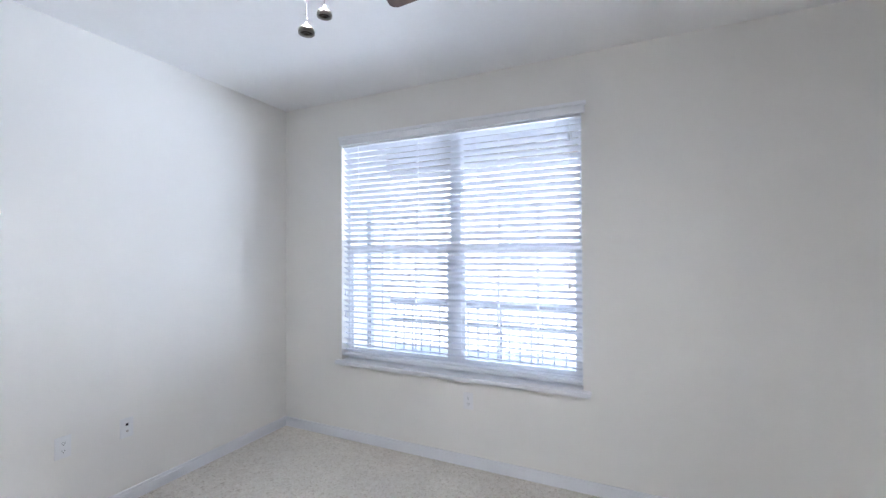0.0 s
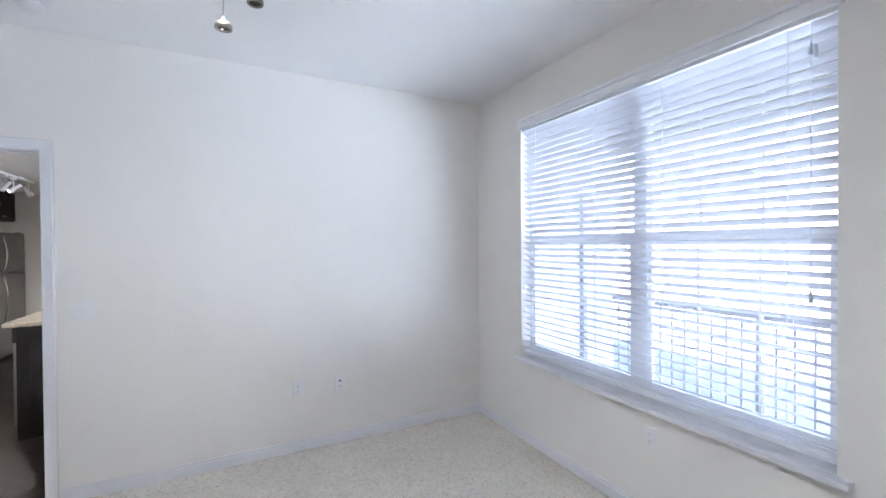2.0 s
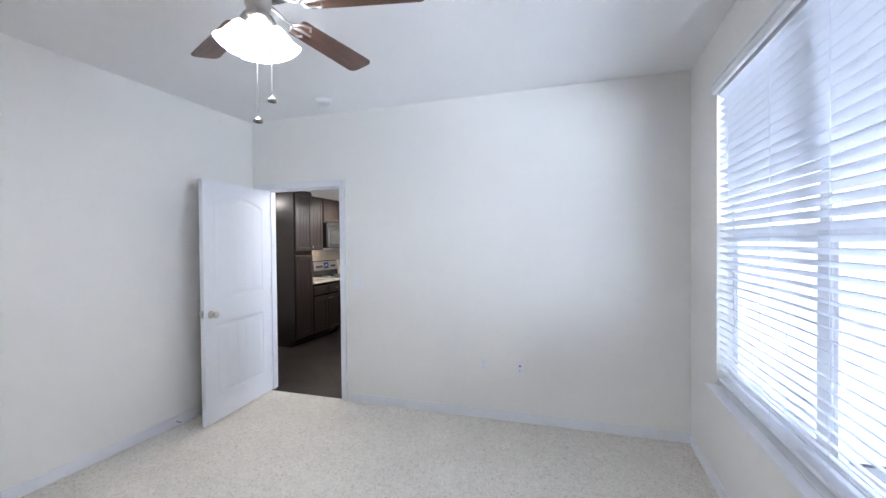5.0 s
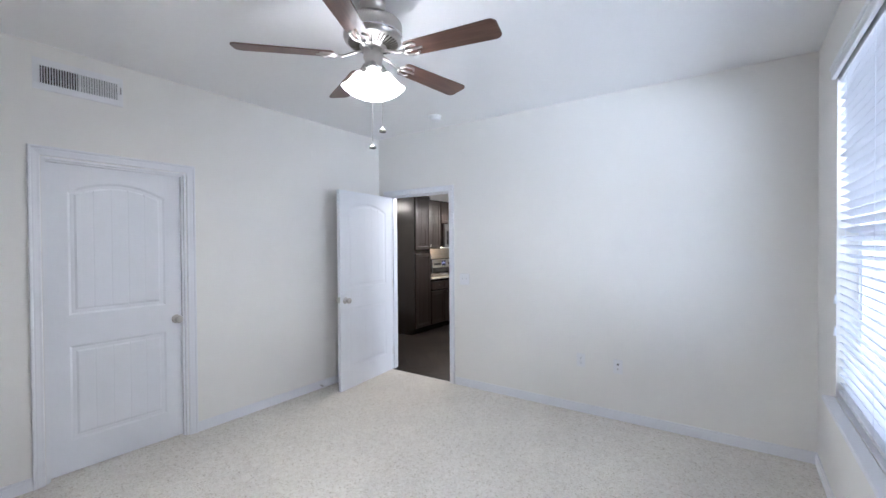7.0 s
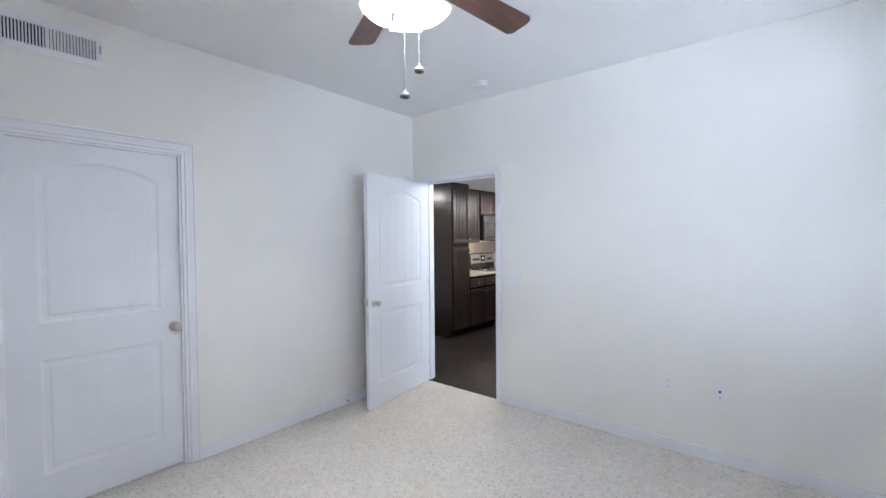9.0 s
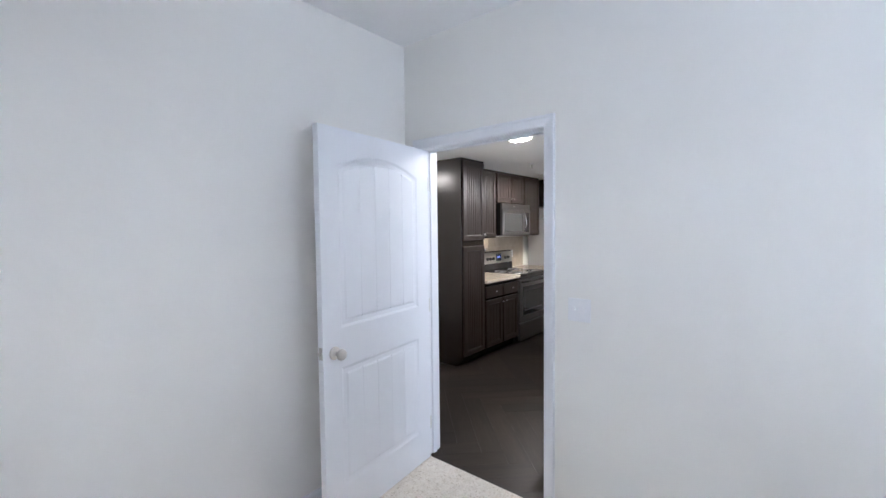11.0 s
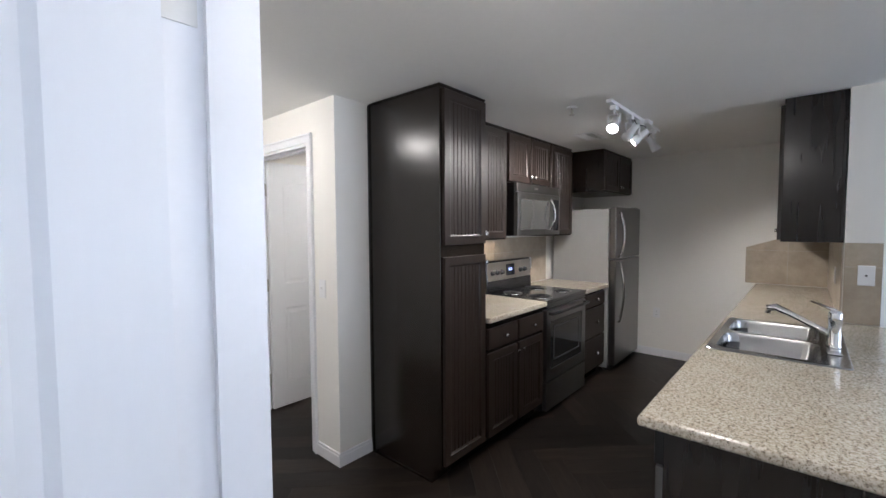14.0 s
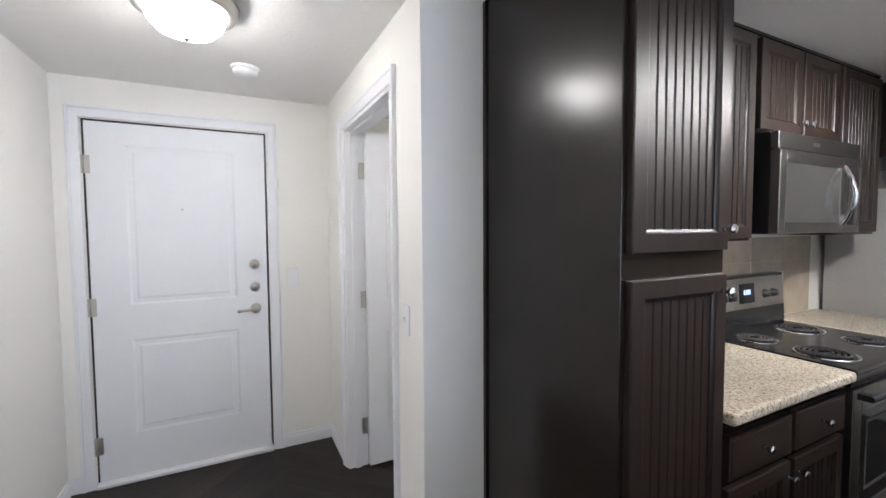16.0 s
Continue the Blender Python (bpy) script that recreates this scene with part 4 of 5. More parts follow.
# ---- fridge ----
F0, F1, FF = -7.745, -6.962, -1.985
fr = thing("refrigerator", (-7.35, YB, 0), "two-door stainless steel top-freezer refrigerator", "refrigerator")
part("body", soft(boxes((F0, F1, YB + 0.03, FF - 0.075, 0.03, 1.675)), 0.006), GREYSIDE, fr, "grey painted fridge case")
part("grille", boxes((F0 + 0.01, F1 - 0.01, FF - 0.10, FF - 0.05, 0.012, 0.06)), BLACK, fr)
for z0, z1 in ((0.068, 1.150), (1.163, 1.690)):
    d = part("door", soft(boxes((F0, F1, FF - 0.068, FF, z0, z1)), 0.012, 4), STEEL, fr, "brushed steel fridge door")
    hx = F1 - 0.075
    if z0 < 1:
        pts = [(hx, FF + 0.005, 1.13)] + [(hx, FF + 0.02 + 0.04 * math.sin(math.pi * i / 12), 1.12 - 0.60 * i / 12) for i in range(13)] + [(hx, FF + 0.005, 0.51)]
    else:
        pts = [(hx, FF + 0.005, 1.185)] + [(hx, FF + 0.02 + 0.035 * math.sin(math.pi * i / 12), 1.19 + 0.44 * i / 12) for i in range(13)] + [(hx, FF + 0.005, 1.635)]
    part("handle", tube(pts, 0.0125, 12), CHROME, d, "long curved steel handle")
part("hinge_cover", soft(boxes((F0 + 0.02, F0 + 0.09, FF - 0.08, FF - 0.02, 1.69, 1.706)), 0.004), GREYSIDE, fr)
for dx in (0.05, -0.05):
    x = F0 + dx if dx > 0 else F1 + dx
    part("foot", lathe([(0.018, 0), (0.018, 0.03), (0, 0.03)], 12, Matrix.Translation((x, FF - 0.12, 0))), BLACK, fr)
    part("foot", lathe([(0.018, 0), (0.018, 0.03), (0, 0.03)], 12, Matrix.Translation((x, YB + 0.1, 0))), BLACK, fr)

# ---- peninsula ----
SX0, SX1, SY0, SY1 = -5.785, -4.945, -0.885, -0.385
base = thing("base_cabinet", (-6.2, -0.6, 0), "long espresso sink base cabinet under the peninsula", "cabinet", "kitchen base cabinets")
part("body", boxes((XF + 0.004, -5.86, -0.835, YP0 - 0.004, 0.095, 0.877), (-5.86, -4.655, -0.835, -0.79, 0.095, 0.877), (-5.86, -4.655, -0.42, -0.385, 0.095, 0.877), (-5.86, -4.655, -0.79, -0.42, 0.095, 0.13)), WOOD, base)
part("plinth", boxes((XF + 0.004, -4.655, -0.77, -0.42, 0, 0.095)), WOOD, base)
for i in range(6):
    a = -4.67 - i * 0.52
    cab_door(base, a, a - 0.505, 0.115, 0.672, -0.835, -1, a - (0.47 if i % 2 == 0 else 0.035), 0.625)
    part("drawer_front", soft(boxes((a - 0.505, a, -0.855, -0.835, 0.70, 0.85)), 0.004), WOOD, base)
part("end_panel", soft(boxes((-4.04, -4.02, -0.848, -0.312, 0.0, 0.877)), 0.002), WOOD, base, "flat dark end panel of the peninsula")
dw = thing("dishwasher", (-4.34, -0.6, 0), "built-in steel dishwasher under the peninsula", "dishwasher")
part("tub", boxes((-4.648, -4.046, -0.82, -0.39, 0.1, 0.87)), BLACK, dw)
part("door", soft(boxes((-4.645, -4.046, -0.875, -0.825, 0.11, 0.745)), 0.004), STEEL, dw, "steel dishwasher door")
part("control_panel", soft(boxes((-4.645, -4.046, -0.88, -0.825, 0.75, 0.868)), 0.006), BLACK, dw)
part("kick_plate", boxes((-4.645, -4.046, -0.80, -0.78, 0.0, 0.1)), BLACK, dw)
wall("wall_peninsula", "low white wall under the peninsula overhang", (XP, -4.02, -0.308, YP1 + 0.02, 0, 0.85))
solid("wall_cap", soft(boxes((XP, -4.012, -0.311, YP1 + 0.03, 0.85, 0.8765)), 0.003), TRIM, "white cap strip on the low wall", "trim", kind="structure")
CT, CB2 = 0.917, 0.878
YO = 0.06
bm = bmesh.new()
# worktop slab with the sink cut out
xs, ys = [XF + 0.003, SX0 + 0.02, SX1 - 0.02, -3.99], [-0.915, SY0 + 0.02, SY1 - 0.02, YP0 - 0.001]
grid = {}
for zi, z in ((0, CB2), (1, CT)):
    for i, x in enumerate(xs):
        for j, y in enumerate(ys):
            grid[i, j, zi] = bm.verts.new((x, y, z))
    grid["a", zi], grid["b", zi], grid["c", zi] = bm.verts.new((XP + 0.001, YP0 - 0.001, z)), bm.verts.new((XP + 0.001, YO, z)), bm.verts.new((-3.99, YO, z))
for zi in (0, 1):
    for i in range(3):
        for j in range(3):
            if (i, j) == (1, 1):
                continue
            top_row = [grid[i + 1, j + 1, zi], grid[i, j + 1, zi]]
            bm.faces.new([grid[i, j, zi], grid[i + 1, j, zi], *top_row])
    bm.faces.new([grid["b", zi], grid["a", zi], grid[1, 3, zi], grid[2, 3, zi], grid[3, 3, zi], grid["c", zi]])
rim = [grid[0, 0, 0], grid[1, 0, 0], grid[2, 0, 0], grid[3, 0, 0], grid[3, 1, 0], grid[3, 2, 0], grid[3, 3, 0], grid["c", 0], grid["b", 0], grid["a", 0], grid[0, 3, 0], grid[0, 2, 0], grid[0, 1, 0]]
pairs = {}
for k in list(grid):
    if k[-1] == 0:
        pairs[grid[k]] = grid[k[:-1] + (1,)]
for ring in (rim, [grid[1, 1, 0], grid[1, 2, 0], grid[2, 2, 0], grid[2, 1, 0]]):
    for a, b in zip(ring, ring[1:] + ring[:1]):
        bm.faces.new((a, b, pairs[b], pairs[a]))
bmesh.ops.recalc_face_normals(bm, faces=bm.faces)
bmesh.ops.bevel(bm, geom=[e for e in bm.edges if abs(e.verts[0].co.z - e.verts[1].co.z) < 1e-6 and (all(abs(v.co.y + 0.915) < 1e-6 for v in e.verts) or all(abs(v.co.x + 3.99) < 1e-6 for v in e.verts))],
                offset=0.012, segments=3, profile=0.5, affect="EDGES")
solid("countertop", bm, GRANITE, "long speckled granite peninsula countertop with sink cutout", "countertop")

# sink
sink = thing("kitchen_sink", (-5.36, -0.63, 0.9), "double-bowl stainless steel drop-in sink", "sink")
BYM = -0.475                                   # bowls end here, the tap ledge follows
XD = (SX0 + SX1) / 2
bm = bmesh.new()
holes = [(SX0 + 0.035, XD - 0.015, SY0 + 0.03, BYM), (XD + 0.015, SX1 - 0.035, SY0 + 0.03, BYM)]


def round_rect(x0, x1, y0, y1, r, n=5):
    pts = []
    for cx, cy, a0 in ((x1 - r, y1 - r, 0), (x0 + r, y1 - r, 90), (x0 + r, y0 + r, 180), (x1 - r, y0 + r, 270)):
        for i in range(n + 1):
            a = radians(a0 + 90 * i / n)
            pts.append((cx + r * math.cos(a), cy + r * math.sin(a)))
    return pts


edges = []
loops = [round_rect(SX0, SX1, SY0, SY1, 0.025)] + [round_rect(*hh, 0.06) for hh in holes]
for lp in loops:
    vs = [bm.verts.new((x, y, CT + 0.006)) for x, y in lp]
    edges += [bm.edges.new((vs[i], vs[(i + 1) % len(vs)])) for i in range(len(vs))]
bmesh.ops.triangle_fill(bm, use_beauty=True, edges=edges)
lp = loops[0]
a = [bm.verts.new((x, y, CT + 0.006)) for x, y in lp]
b = [bm.verts.new((x + (0.006 if x > XD else -0.006), y + (0.006 if y > -0.63 else -0.006), CT + 0.0008)) for x, y in lp]
for i in range(len(lp)):
    j = (i + 1) % len(lp)
    bm.faces.new((a[i], a[j], b[j], b[i]))
bmesh.ops.recalc_face_normals(bm, faces=bm.faces)
part("rim", bm, SINKSTEEL, sink)
for hh in holes:
    bm = bmesh.new()
    prev = None
    for z, ins, r in ((CT + 0.006, 0, 0.06), (CT - 0.01, 0.006, 0.06), (CT - 0.15, 0.018, 0.06), (CT - 0.175, 0.035, 0.05), (CT - 0.182, 0.07, 0.04)):
        ring = [bm.verts.new((x, y, z)) for x, y in round_rect(hh[0] + ins, hh[1] - ins, hh[2] + ins, hh[3] - ins, r)]
        if prev:
            for i in range(len(ring)):
                j = (i + 1) % len(ring)
                f = bm.faces.new((prev[i], prev[j], ring[j], ring[i]))
                f.smooth = True
        prev = ring
    bm.faces.new(prev)
    bmesh.ops.recalc_face_normals(bm, faces=bm.faces)
    bowl = part("bowl", bm, SINKSTEEL, sink, "deep brushed steel bowl")
    part("drain", lathe([(0.0, 0.001), (0.03, 0.001), (0.04, 0.004), (0.045, 0.0)], 24, Matrix.Translation(((hh[0] + hh[1]) / 2, (hh[2] + hh[3]) / 2, CT - 0.182))), CHROME, bowl)
tap = thing("kitchen_faucet", (-5.262, -0.425, CT + 0.006), "chrome single-lever pull-out kitchen faucet", "faucet")
tx, ty, tz = -5.262, -0.428, CT + 0.0065
part("base_plate", soft(boxes((tx - 0.12, tx + 0.12, ty - 0.026, ty + 0.026, tz, tz + 0.008)), 0.003), CHROME, tap)
part("body", lathe([(0.027, 0), (0.027, 0.01), (0.024, 0.014), (0.024, 0.12), (0.026, 0.125), (0.026, 0.16), (0.018, 0.172), (0, 0.175)], 28, Matrix.Translation((tx, ty, tz + 0.008))), CHROME, tap)
part("spout", tube([(tx, ty, tz + 0.06), (tx - 0.02, ty - 0.06, tz + 0.088), (tx - 0.055, ty - 0.16, tz + 0.135), (tx - 0.075, ty - 0.215, tz + 0.158), (tx - 0.085, ty - 0.245, tz + 0.150), (tx - 0.088, ty - 0.25, tz + 0.125)], [0.015, 0.013, 0.013, 0.018, 0.019, 0.014], 14), CHROME, tap)
part("lever", tube([(tx, ty, tz + 0.178), (tx - 0.02, ty - 0.03, tz + 0.19), (tx - 0.06, ty - 0.085, tz + 0.205)], [0.010, 0.006, 0.004], 10), CHROME, tap)


# ---- ceiling lights ----
def dome(x, y):
    d = thing("ceiling_light", (x, y, HK), "round flush ceiling light with nickel rim, lit", "ceiling light", "flush ceiling lights")
    m = Matrix.Translation((x, y, HK))
    part("rim", lathe([(0.10, -0.001), (0.172, -0.001), (0.178, -0.012), (0.172, -0.022), (0.167, -0.027), (0.165, -0.044), (0.146, -0.050), (0.135, -0.042)], 48, m, cap=False), NICKEL, d, "brushed nickel rim")
    part("glass_bowl", lathe([(0.134, -0.036), (0.132, -0.052), (0.121, -0.086), (0.093, -0.114), (0.050, -0.131), (0, -0.137)], 48, m, cap=False), BULBGLASS, d, "glowing frosted glass bowl")
    part("finial", lathe([(0.012, -0.134), (0.010, -0.144), (0.004, -0.150), (0, -0.151)], 16, m), NICKEL, d)


dome(-3.52, -0.885)
dome(-3.42, -3.165)
dome(-5.1, -3.5)


def detector(name, x, y, z, label, r=0.065):
    d = thing(name, (x, y, z), label, "smoke detector", "smoke detectors")
    m = Matrix.Translation((x, y, z))
    part("base", lathe([(0, 0), (r, 0), (r, -0.012), (r * 0.96, -0.015), (0, -0.015)], 32, m), PLATE, d)
    part("cover", lathe([(r * 0.86, -0.014), (r * 0.86, -0.030), (r * 0.74, -0.040), (0, -0.042)], 32, m), PLATE, d)


detector("smoke_detector", -2.46, -0.25, HB, "small white smoke detector on the bedroom ceiling")
detector("smoke_detector", -3.63, -3.78, HK, "small white smoke detector on the hall ceiling", 0.068)
sp = thing("sprinkler", (-5.35, -1.745, HK), "small white ceiling fire sprinkler head", "sprinkler")
m = Matrix.Translation((-5.35, -1.745, HK))
part("escutcheon", lathe([(0, 0), (0.035, 0), (0.033, -0.006), (0.02, -0.01), (0, -0.01)], 24, m), PLATE, sp)
part("frame", boxes((-5.362, -5.358, -1.748, -1.742, HK - 0.05, HK - 0.01), (-5.342, -5.338, -1.748, -1.742, HK - 0.05, HK - 0.01)), NICKEL, sp)
part("deflector", lathe([(0.018, -0.05), (0.018, -0.053), (0, -0.054)], 16, m), NICKEL, sp)

# kitchen ceiling register
v = thing("ceiling_vent", (-6.31, -2.0, HK), "square white ceiling air register", "vent")
V0, V1, U0, U1 = -6.475, -6.15, -2.10, -1.915
part("frame", soft(boxes((V0, V1, U0, U0 + 0.022, HK - 0.008, HK - 0.0005), (V0, V1, U1 - 0.022, U1, HK - 0.008, HK - 0.0005), (V0, V0 + 0.022, U0 + 0.022, U1 - 0.022, HK - 0.008, HK - 0.0005), (V1 - 0.022, V1, U0 + 0.022, U1 - 0.022, HK - 0.008, HK - 0.0005)), 0.002), PLATE, v)
# grey sheet in place of the shaded duct behind the slats
part("duct_shade", boxes((V0 + 0.02, V1 - 0.02, U0 + 0.02, U1 - 0.02, HK - 0.002, HK - 0.0004)), GREYSIDE, v)
for i in range(9):
    y = U0 + 0.03 + i * 0.0155
    bm = boxes((V0 + 0.022, V1 - 0.022, -0.007, 0.007, -0.0008, 0.0008))
    bm.transform(Matrix.Translation((0, y, HK - 0.006)) @ Matrix.Rotation(radians(35 if i < 5 else -35), 4, "X"))
    part("slat", bm, PLATE, v)

# track light
tl = thing("track_light", (-5.9, -1.5, HK), "white ceiling track with four adjustable spot heads", "track light")
part("rail", soft(boxes((-6.46, -5.33, -1.512, -1.478, HK - 0.022, HK - 0.0005)), 0.003), PLATE, tl)
part("feed_box", soft(boxes((-6.14, -6.02, -1.54, -1.45, HK - 0.03, HK - 0.0007)), 0.004), PLATE, tl)
for hx, way in ((-5.43, (0.75, 0.05, -0.65)), (-5.75, (-0.4, -0.75, -0.68)), (-5.95, (0.35, -0.8, -0.68)), (-6.33, (-0.3, 0.45, -0.8))):
    hz = HK - 0.022
    head = part("adapter", soft(boxes((hx - 0.03, hx + 0.03, -1.513, -1.477, hz - 0.03, hz - 0.0005)), 0.003), PLATE, tl)
    d = Vector(way).normalized()
    piv = Vector((hx, -1.495, hz - 0.12))
    side = d.cross(Vector((0, 0, 1))).normalized()
    arm = join(tube([(hx, -1.495, hz - 0.03), (hx, -1.495, hz - 0.055)], 0.008, 10),
               tube([Vector((hx, -1.495, hz - 0.055)) - side * 0.038, Vector((hx, -1.495, hz - 0.055)) + side * 0.038], 0.005, 8),
               tube([Vector((hx, -1.495, hz - 0.055)) + side * 0.038, piv + side * 0.038], 0.006, 8),
               tube([Vector((hx, -1.495, hz - 0.055)) - side * 0.038, piv - side * 0.038], 0.006, 8))
    part("yoke", arm, PLATE, head)
    m = Matrix.Translation(piv) @ d.to_track_quat("Z", "Y").to_matrix().to_4x4()
    part("lamp_can", lathe([(0, -0.075), (0.021, -0.075), (0.023, -0.02), (0.033, 0.02), (0.037, 0.028), (0.037, 0.052), (0.033, 0.052), (0.033, 0.042)], 28, m, cap=False), PLATE, head, "white spot lamp can")
    part("bulb_face", lathe([(0.0331, 0.044), (0.018, 0.047), (0, 0.048)], 24, m, cap=False), SPOT, head, "glowing bulb face")
    part("cord", tube([(hx, -1.495, hz - 0.03), Vector((hx, -1.495, hz - 0.07)) - d * 0.05, piv - d * 0.075], 0.003, 6), BLACK, head)
    lamp = new("spot_lamp", bpy.data.lights.new("spot_lamp", "SPOT"))
    lamp.data.energy, lamp.data.color, lamp.data.spot_size, lamp.data.spot_blend, lamp.data.shadow_soft_size = SPOT_W, (1.0, 0.86, 0.69), radians(112), 0.88, 0.03
    lamp.matrix_world = look(piv + d * 0.062, piv + d)


# ---- ceiling fan ----
BRONZE = plain("dark_antique_metal", (0.07, 0.06, 0.045), 0.45, 0.7, var=0.2, scale=60)
FXC, FYC = -0.722, 0.62
fan = thing("ceiling_fan", (FXC, FYC, HB), "brushed nickel ceiling fan with five walnut blades and lit glass shades", "ceiling fan")
fm = Matrix.Translation((FXC, FYC, 0))
part("canopy", lathe([(0, HB - 0.0005), (0.068, HB - 0.0005), (0.066, HB - 0.02), (0.05, HB - 0.05), (0.022, HB - 0.062), (0, HB - 0.062)], 36, fm), NICKEL, fan)
part("downrod", lathe([(0.0125, HB - 0.06), (0.0125, 2.625)], 16, fm), NICKEL, fan)
part("motor_housing", lathe([(0.016, 2.636), (0.05, 2.635), (0.118, 2.630), (0.138, 2.624), (0.148, 2.612), (0.150, 2.602), (0.150, 2.552), (0.147, 2.546), (0.146, 2.530), (0.140, 2.522), (0.064, 2.498), (0.05, 2.488), (0.0, 2.488)], 56, fm), NICKEL, fan, "brushed nickel motor drum")
part("trim_ring", lathe([(0.1495, 2.556), (0.1525, 2.553), (0.1525, 2.548), (0.1485, 2.545)], 56, fm, cap=False), CHROME, fan)
# solid bars coloured dark, as the shade inside the cooling slots
vents = bmesh.new()
for i in range(36):
    b = boxes((0.074, 0.134, -0.0036, 0.0036, -0.0014, 0.0014))
    b.transform(Matrix.Translation((FXC, FYC, 2.476)) @ Matrix.Rotation(2 * math.pi * i / 36, 4, "Z") @ Matrix.Rotation(math.atan2(-0.024, 0.076), 4, "Y"))
    vents = join(vents, b)
part("vent_ring", vents, plain("vent_shadow", (0.05, 0.042, 0.028), 0.5, 0.3), fan, "dark bars coloured like shaded cooling slots")
part("switch_housing", lathe([(0, 2.492), (0.045, 2.492), (0.05, 2.485), (0.05, 2.44), (0.044, 2.43), (0.044, 2.405), (0.05, 2.398), (0.05, 2.385), (0.03, 2.37), (0, 2.366)], 36, fm), NICKEL, fan)
for k in range(5):
    az = radians(28 + 72 * k)
    rot = Matrix.Translation((FXC, FYC, 2.450)) @ Matrix.Rotation(az, 4, "Z") @ Matrix.Rotation(radians(-11), 4, "X")
    bm = bmesh.new()
    pts = []
    r0, r1 = 0.195, 0.676
    for i in range(9):
        a = math.pi / 2 * i / 8
        pts.append((r1 - 0.035 + 0.035 * math.sin(a), -0.068 + 0.035 - 0.035 * math.cos(a)))
    for i in range(9):
        a = math.pi / 2 * i / 8
        pts.append((r1 - 0.035 + 0.035 * math.cos(a), 0.068 - 0.035 + 0.035 * math.sin(a)))
    pts += [(r0 + 0.012, 0.054), (r0, 0.042), (r0, -0.042), (r0 + 0.012, -0.054)]
    lo = [bm.verts.new((x, y, -0.003)) for x, y in pts]
    hi = [bm.verts.new((x, y, 0.003)) for x, y in pts]
    bm.faces.new(lo)
    bm.faces.new(hi)
    for i in range(len(pts)):
        j = (i + 1) % len(pts)
        bm.faces.new((lo[i], lo[j], hi[j], hi[i]))
    bmesh.ops.recalc_face_normals(bm, faces=bm.faces)
    soft(bm, 0.0015, 2)
    me = mesh_of("blade", bm, WALNUT)
    blade = new("blade", me)
    blade.parent = fan
    blade.matrix_parent_inverse = fan.matrix_basis.inverted()
    blade.matrix_basis = rot
    tagged(blade, "walnut-veneered fan blade")
    irons = join(tube([(0.05, 0, 0.024), (0.10, 0, 0.012), (0.15, 0.0, -0.006), (0.19, 0.0, -0.008)], [0.009, 0.007, 0.007, 0.008], 10),
                 tube([(0.175, 0, -0.007), (0.195, 0.032, -0.007), (0.245, 0.042, -0.006), (0.26, 0.025, -0.006)], 0.006, 8),
                 tube([(0.175, 0, -0.007), (0.195, -0.032, -0.007), (0.245, -0.042, -0.006), (0.26, -0.025, -0.006)], 0.006, 8),
                 tube([(0.185, 0, -0.008), (0.285, 0, -0.006)], [0.008, 0.005], 8))
    io = new("blade_iron", mesh_of("blade_iron", irons, NICKEL))
    io.parent = blade
    tagged(io, "nickel scrolled blade bracket")
for k in range(4):
    az = radians(44 + 90 * k)
    d = Vector((math.cos(az) * math.sin(radians(29)), math.sin(az) * math.sin(radians(29)), -math.cos(radians(29))))
    o = Vector((FXC, FYC, 2.392)) + Vector((math.cos(az), math.sin(az), 0)) * 0.038
    m = Matrix.Translation(o) @ d.to_track_quat("Z", "Y").to_matrix().to_4x4()
    part("lamp_holder", lathe([(0, -0.01), (0.02, -0.01), (0.022, 0.03), (0.026, 0.045), (0, 0.045)], 24, m), NICKEL, fan)
    sh = lathe([(0.023, 0.035), (0.031, 0.048), (0.038, 0.080), (0.046, 0.112), (0.062, 0.142), (0.0605, 0.143), (0.044, 0.114), (0.036, 0.082), (0.029, 0.050)], 32, m, cap=False)
    shade = part("glass_shade", sh, FANGLASS, fan, "glowing frosted bell glass shade")
    part("bulb", lathe([(0, 0.046), (0.014, 0.05), (0.024, 0.085), (0.026, 0.10), (0.018, 0.12), (0, 0.127)], 18, m), FANBULB, shade, "lit round bulb")
for cx, cy, z0 in ((-0.722, 0.612, 1.985), (-0.727, 0.678, 2.06)):
    bm = tube([(cx, cy, 2.385), (cx, cy, z0 + 0.03)], 0.0012, 6)
    ch = part("pull_chain", bm, NICKEL, fan, "thin beaded pull chain")
    n = int((2.38 - z0 - 0.03) / 0.006)
    beads = bmesh.new()
    for i in range(n):
        bmesh.ops.create_icosphere(beads, subdivisions=1, radius=0.0021, matrix=Matrix.Translation((cx, cy, z0 + 0.03 + i * 0.006)))
    part("beads", beads, NICKEL, ch)
    m = Matrix.Translation((cx, cy, z0))
    pend = part("chain_pendant", join(lathe([(0.002, 0.022), (0.0035, 0.013), (0.010, 0.011), (0.0165, 0.007), (0.0185, 0.001), (0.018, -0.005), (0.0150, -0.006), (0.0145, -0.002), (0.0, -0.002)], 24, m)), plain("aged_nickel", (0.30, 0.285, 0.25), 0.3, 1.0, var=0.08), ch, "round nickel pendant")
    part("rosette", lathe([(0.0145, -0.0024), (0.0105, -0.0030), (0.009, -0.0048), (0.0052, -0.0050), (0.0045, -0.0032), (0.0, -0.0030)], 24, m), BRONZE, pend, "dark antique rosette")


